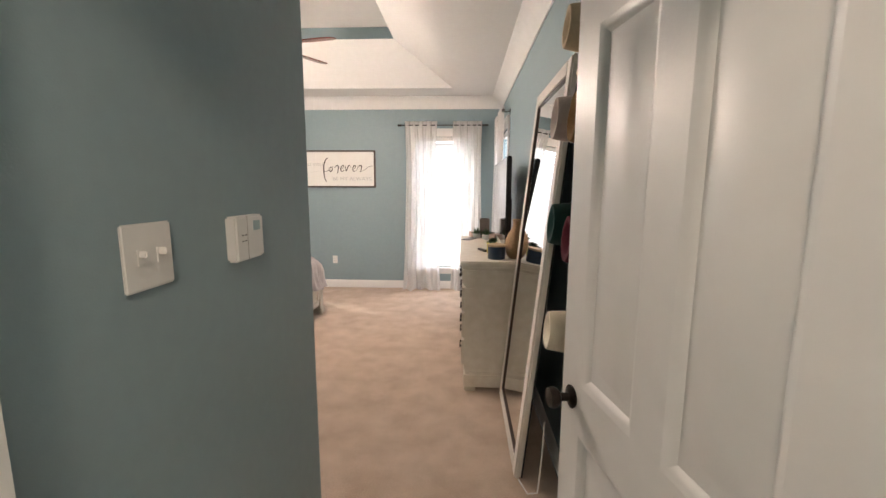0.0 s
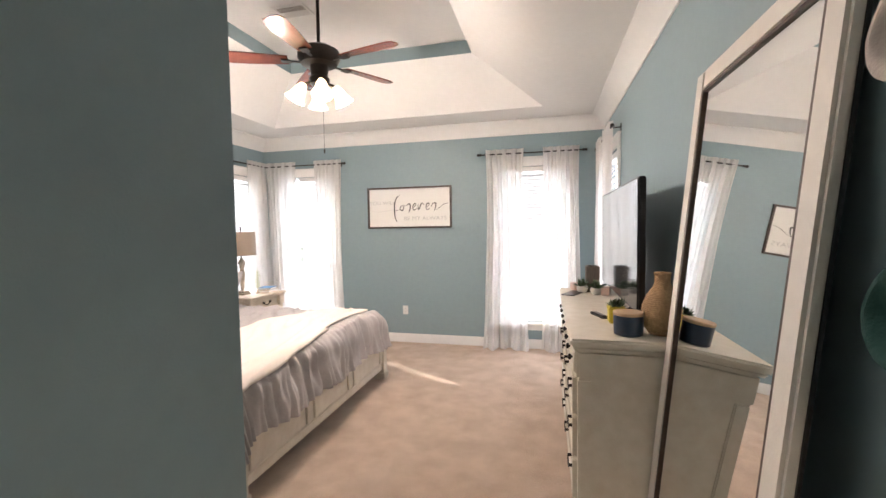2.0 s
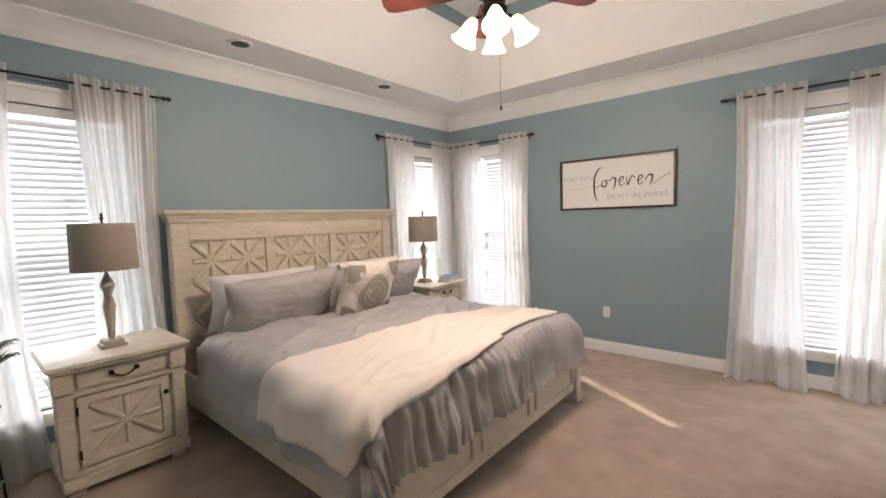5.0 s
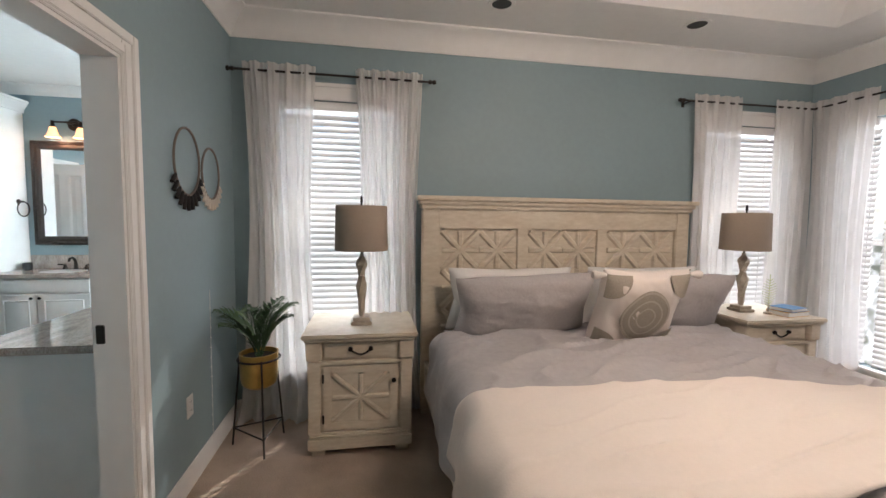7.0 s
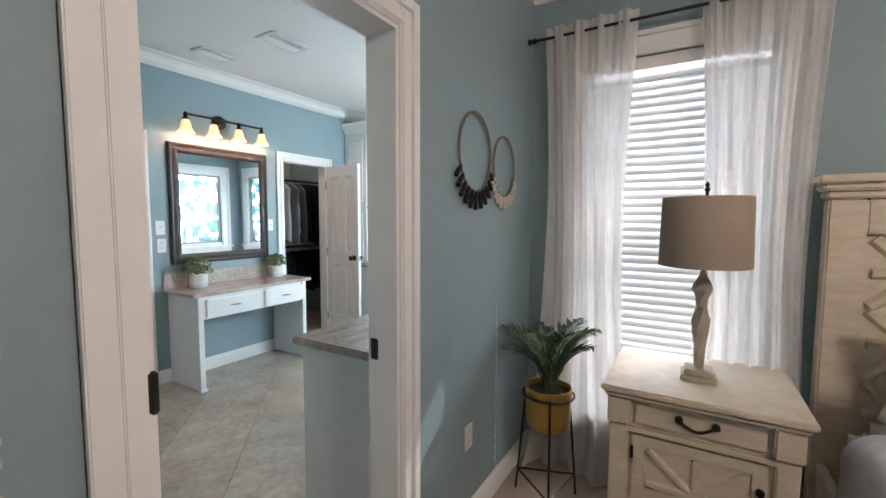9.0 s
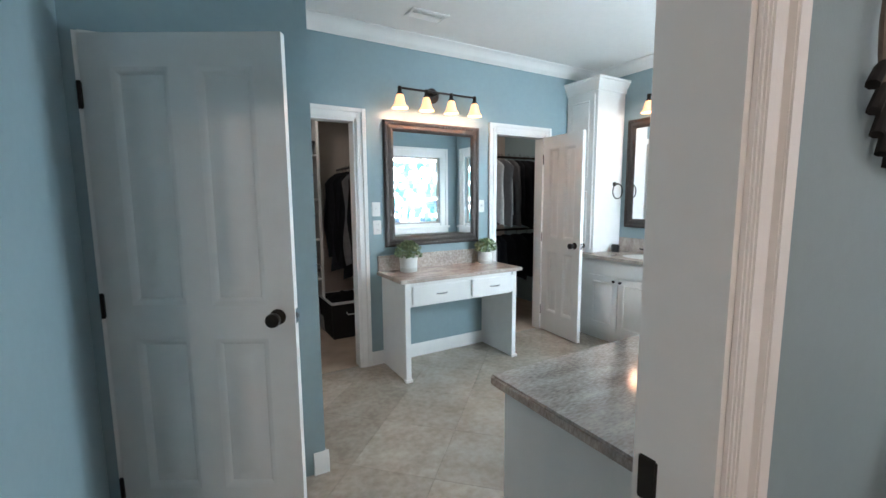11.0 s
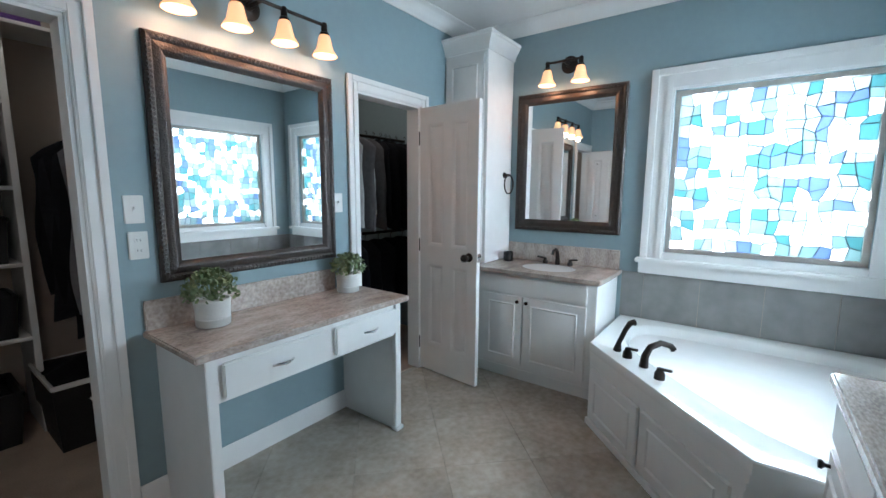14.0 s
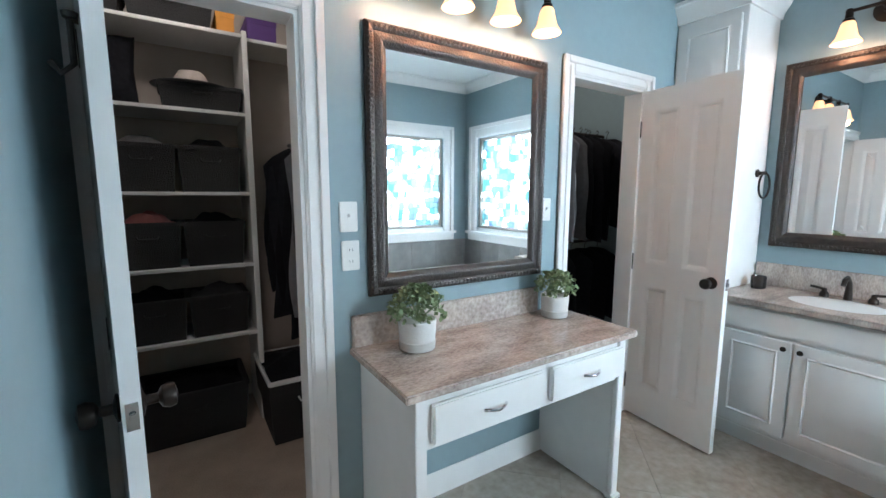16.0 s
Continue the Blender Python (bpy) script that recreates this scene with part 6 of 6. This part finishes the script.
for x in (0.23, 0.50):
    part("handle", tube(L([(0.026, 0), (0.024, 0.03), (0.016, 0.042), (0.014, 0.055), (0, 0.06)], 18, pose(x, 0.09, 0)), [(x, 0.09, 0.05), (x + 0.055, 0.11, 0.06)], 0.008), BRONZE, tf)
part("hand_shower", T([(0.13, 0.09, 0), (0.135, 0.095, 0.05), (0.145, 0.125, 0.13), (0.15, 0.145, 0.165), (0.15, 0.175, 0.17)], [0.024, 0.014, 0.014, 0.016, 0.020], 12), BRONZE, tf)

# tiles round the tub
for nm, m, ln, off in (("tub_splash_west", pose(QX0, 0.58, 0, 0, 0, 0), 1.54, 0.15), ("tub_splash_north", pose(QX0, QY1, 0, 0, 0, -90), 1.545, 0.10)):
    w = tagged(new(nm), "row of grey wall tiles round the tub", kind="structure")
    w.matrix_basis = m
    y = 0.0
    first = True
    while y < ln - 1e-3:
        e = min(ln, off if first else y + 0.345)
        first = False
        part("tile", B(0.0015, 0.011, y + 0.002, e - 0.002, 0.511, 0.842, bev=0.0015), WALLTILE, w)
        y = e
structure("tub_splash_bed_west", B(QX0, QX0 + 0.007, 0.58, 2.12, 0.508, 0.842), GROUT)
structure("tub_splash_bed_north", B(QX0 + 0.008, -4.655, QY1 - 0.007, QY1, 0.508, 0.842), GROUT)

# second vanity along the bath's north wall
v2 = thing("double_vanity", "white vanity cabinet with raised-panel doors beside the doorway", "vanity", pose(0, 0, 0))
part("body", B(-4.62, -3.10, 1.575, QY1, 0.09, 0.845, bev=0.003), WHITE, v2)
part("toe_kick", B(-4.62, -3.11, 1.62, QY1, 0, 0.09), WHITE, v2)
for i in range(3):
    d = raised_door("door", v2, 0.02 + i * 0.50, 0.49 + i * 0.50, 0.12, 0.66, 0.0, (0.06 + i * 0.5, 0.62))
    d.matrix_basis = Matrix.Translation((-4.61, 1.575, 0)) @ pose(0, 0, 0, 0, 0, -90)
    dd = part("drawer", B(0, 0.018, 0.02 + i * 0.50, 0.49 + i * 0.50, 0.69, 0.81, bev=0.004), WHITE, v2)
    dd.matrix_basis = d.matrix_basis
solo("double_vanity_countertop", B(-4.63, -3.07, 1.54, QY1, 0.846, 0.88, bev=0.007), GRANITE, "polished granite countertop reflecting the windows", "countertop")

# ---- closets ----
sh = thing("closet_shelving", "white closet shelving with an upright divider", "shelves", pose(0, 0, 0))
for z in (0.58, 1.0, 1.42, 1.87, 2.30):
    part("shelf", B(-3.43, -1.96, -2.30, -1.90, z - 0.02, z, bev=0.003), WHITE, sh)
part("shelf", B(-4.17, -3.46, -2.30, -1.95, 2.28, 2.30, bev=0.003), WHITE, sh)
part("divider", B(-3.46, -3.43, -2.30, -1.90, 0, 2.32, bev=0.003), WHITE, sh)


def basket(x, y, z, w, d, h, label, lidded=None, rim_mat=None):
    b = thing("storage_basket", label, "basket", pose(x, y, z), "closet baskets")
    bm = bmesh.new()
    lv = [(0.90, 0.0), (0.96, h * 0.5), (1.0, h), (0.94, h), (0.90, h * 0.5), (0.84, 0.02)]
    rg = [[bm.verts.new((sx * w / 2 * g, sy * d / 2 * g, zz)) for sx, sy in ((-1, -1), (1, -1), (1, 1), (-1, 1))] for g, zz in lv]
    for a, c in zip(rg, rg[1:]):
        for k in range(4):
            bm.faces.new((a[k], a[(k + 1) % 4], c[(k + 1) % 4], c[k]))
    bm.faces.new(rg[0][::-1])
    bm.faces.new(rg[-1])
    part("body", bm, BASKET, b)
    bm = bmesh.new()
    for a in ((-w / 2, w / 2, d / 2 - 0.012, d / 2 + 0.006), (-w / 2, w / 2, -d / 2 - 0.006, -d / 2 + 0.012), (-w / 2 - 0.006, -w / 2 + 0.012, -d / 2, d / 2), (w / 2 - 0.012, w / 2 + 0.006, -d / 2, d / 2)):
        box(bm, *a, h - 0.022, h + 0.004, bev=0.004)
    part("rim", bm, rim_mat or BASKET, b)
    part("handle", T([(-0.05, d / 2 + 0.004, h * 0.72), (-0.04, d / 2 + 0.016, h * 0.66), (0.04, d / 2 + 0.016, h * 0.66), (0.05, d / 2 + 0.004, h * 0.72)], 0.006), rim_mat or BASKET, b)
    if lidded:
        bm = sheet(bmesh.new(), 14, 10, lambda u, v: Vector(((u - 0.5) * w * 0.9, (v - 0.5) * d * 0.9, h - 0.02 + 0.075 * math.sin(math.pi * u) * math.sin(math.pi * v) + 0.03 * noise.noise(Vector((u * 5, v * 5, x * 9 + z))))))
        part("folded_clothes", bm, lidded, b)
    return b


ROSE = mat("rose_cloth", (0.45, 0.16, 0.15), 0.95, grain=0.2, scale=30)
for z, fill in ((1.42, (CLOTHGREY, CLOTHDARK, CLOTHDARK)), (1.0, (ROSE, CLOTHDARK, CLOTHGREY)), (0.58, (CLOTHDARK, CLOTHGREY, CLOTHDARK))):
    for i, x in enumerate((-2.92, -3.24, -2.56)):
        basket(x, -2.07, z, 0.31, 0.30, 0.25 if z > 0.6 else 0.24, "black woven storage basket of folded clothes on a shelf", fill[i])
basket(-3.22, -2.07, 1.87, 0.40, 0.30, 0.13, "low black woven basket on a shelf")
basket(-3.10, -2.07, 2.30, 0.40, 0.30, 0.16, "grey-black woven basket on the top shelf")
basket(-2.72, -2.07, 2.30, 0.34, 0.30, 0.14, "black basket on the top shelf")
basket(-3.08, -2.02, 0.004, 0.55, 0.40, 0.30, "large black floor basket in the closet", CLOTHDARK)
basket(-2.60, -2.02, 0.004, 0.36, 0.40, 0.28, "black floor basket in the closet", CLOTHDARK)
basket(-3.62, -1.78, 0.004, 0.40, 0.52, 0.38, "deep black collapsible bin with a white rim", CLOTHDARK, WHITE)
for w, c, x in ((0.09, (0.65, 0.28, 0.03), -3.36), (0.16, (0.10, 0.04, 0.20), -3.55)):
    solo("shoe_box", box(B(-w / 2, w / 2, -0.13, 0.13, 0, 0.11, bev=0.003), -w / 2 - 0.003, w / 2 + 0.003, -0.133, 0.133, 0.085, 0.115, bev=0.002), mat("coloured_card", c, 0.6, grain=0.1), "orange cardboard box on the top shelf" if w < 0.1 else "purple cardboard box on the top shelf", "box", pose(x, -2.08, 2.30))
straw = thing("sun_hat", "wide-brimmed pale sun hat resting on a basket", "hat", pose(-3.18, -2.06, 2.005))
part("brim", L([(0.07, 0.012), (0.19, 0.0), (0.20, 0.004), (0.07, 0.02)], 36), CLOTHGREY, straw)
part("crown", L([(0.088, 0.012), (0.082, 0.05), (0.06, 0.085), (0, 0.095)], 32), FELT["grey"], straw)
solo("backpack", pillow_bm(0.26, 0.38, 0.20, 4), CLOTHDARK, "black backpack standing on a shelf", "bag", pose(-2.80, -2.06, 1.87, 8, 0, 0))


def garment(m, material, ln, w, seed, label):
    """A shirt or dress on a hanger, seen edge-on; local x is its breadth."""
    g = thing("hanging_garment", label, "clothes", m, "hanging clothes")
    rnd = random.Random(seed)
    ph = rnd.uniform(0, 6)

    def f(u, v):
        a = 2 * math.pi * u
        sh_ = min(1, v / 0.10)
        bw = w / 2 * (0.35 + 0.65 * sh_) * (1 + 0.06 * math.sin(9 * v + ph))
        th_ = 0.018 + 0.030 * v * (1 + 0.5 * math.sin(3 * a + ph))
        return Vector((bw * math.cos(a), th_ * math.sin(a) + 0.02 * math.sin(5 * v + ph) * v, -0.05 - ln * v - 0.02 * math.cos(2 * a) * v))

    part("cloth", sheet(bmesh.new(), 28, 16, f, True), material, g)
    part("hanger", T([(0.0, 0, -0.055), (0.0, 0, -0.012), (0.016, 0, 0.006), (0.002, 0, 0.020), (-0.012, 0, 0.008)], 0.003, 6), IRON, g)
    return g


cr = thing("closet_rail", "dark closet hanging rail", "rail", pose(0, 0, 0), "closet rails")
part("pole", T([(-4.66, -1.55, 1.90), (-6.18, -1.55, 1.90)], 0.014), BRONZE, cr)
cr = thing("closet_rail", "dark closet hanging rail", "rail", pose(0, 0, 0), "closet rails")
part("pole", T([(-4.66, -1.55, 1.02), (-6.18, -1.55, 1.02)], 0.014), BRONZE, cr)
cr = thing("closet_rail", "dark closet hanging rail", "rail", pose(0, 0, 0), "closet rails")
part("pole", T([(-3.75, -0.90, 1.74), (-3.75, -2.28, 1.74)], 0.014), BRONZE, cr)
structure("wall_closet_divider", B(-4.66, -4.60, -2.30, -0.862, 0, 2.7), DRAB)
rnd = random.Random(11)
for k in range(17):
    x = -4.72 - 0.082 * k
    white = k in (6, 7, 9)
    garment(pose(x, -1.42 + rnd.uniform(-0.03, 0.03), 1.90, 0, 0, 90 + rnd.uniform(-8, 8)), CLOTHWHITE if white else CLOTHGREY if k in (8, 10) else CLOTHDARK, rnd.uniform(0.60, 0.78), 0.46, k, "pale shirt on a hanger" if white else "dark shirt on a hanger")
    if k % 2 == 0 or k in (5, 7):
        garment(pose(x, -1.44, 1.02, 0, 0, 90 + rnd.uniform(-10, 10)), CLOTHWHITE if k == 6 else ROSE if k == 5 else CLOTHDARK, rnd.uniform(0.5, 0.75), 0.42, 40 + k, "garment on the lower closet rail")
for k in range(9):
    garment(pose(-3.75, -1.12 - 0.12 * k, 1.74, 0, 0, rnd.uniform(-10, 10)), CLOTHGREY if k == 2 else CLOTHDARK, rnd.uniform(0.85, 1.05), 0.44, 80 + k, "dark dress on a hanger")

# ---- floor tiles of the bath, laid on the diagonal ----
S, G = 0.46, 0.002
c45 = math.cos(math.pi / 4)
AREA = [(QX0, QY0), (QX1, QY0), (QX1, QY1 + 0.06), (QX0, QY1 + 0.06)]


def clip(poly, axis, lim, sign):
    out = []
    for p, q in zip(poly, poly[1:] + poly[:1]):
        a, b = sign * (p[axis] - lim), sign * (q[axis] - lim)
        if a <= 0:
            out.append(p)
        if a * b < 0:
            t = a / (a - b)
            out.append((p[0] + (q[0] - p[0]) * t, p[1] + (q[1] - p[1]) * t))
    return out


for i in range(-16, 17):
    for j in range(-16, 17):
        u, v = i * S, j * S
        ccx, ccy = -4.585 + (u - v) * c45, -0.176 + (u + v) * c45
        hs = (S - G) / 2
        poly = [(ccx + (a - b) * c45, ccy + (a + b) * c45) for a, b in ((-hs, -hs), (hs, -hs), (hs, hs), (-hs, hs))]
        for ax, lim, sg in ((0, QX0, -1), (0, QX1, 1), (1, QY0, -1), (1, QY1 + 0.055, 1)):
            poly = clip(poly, ax, lim, sg)
            if len(poly) < 3:
                break
        if len(poly) >= 3:
            ob = new("tile", mesh_of("tile", prism(bmesh.new(), poly, -0.007, 0.0), VINYL, False))
            ob.parent = bath_floor
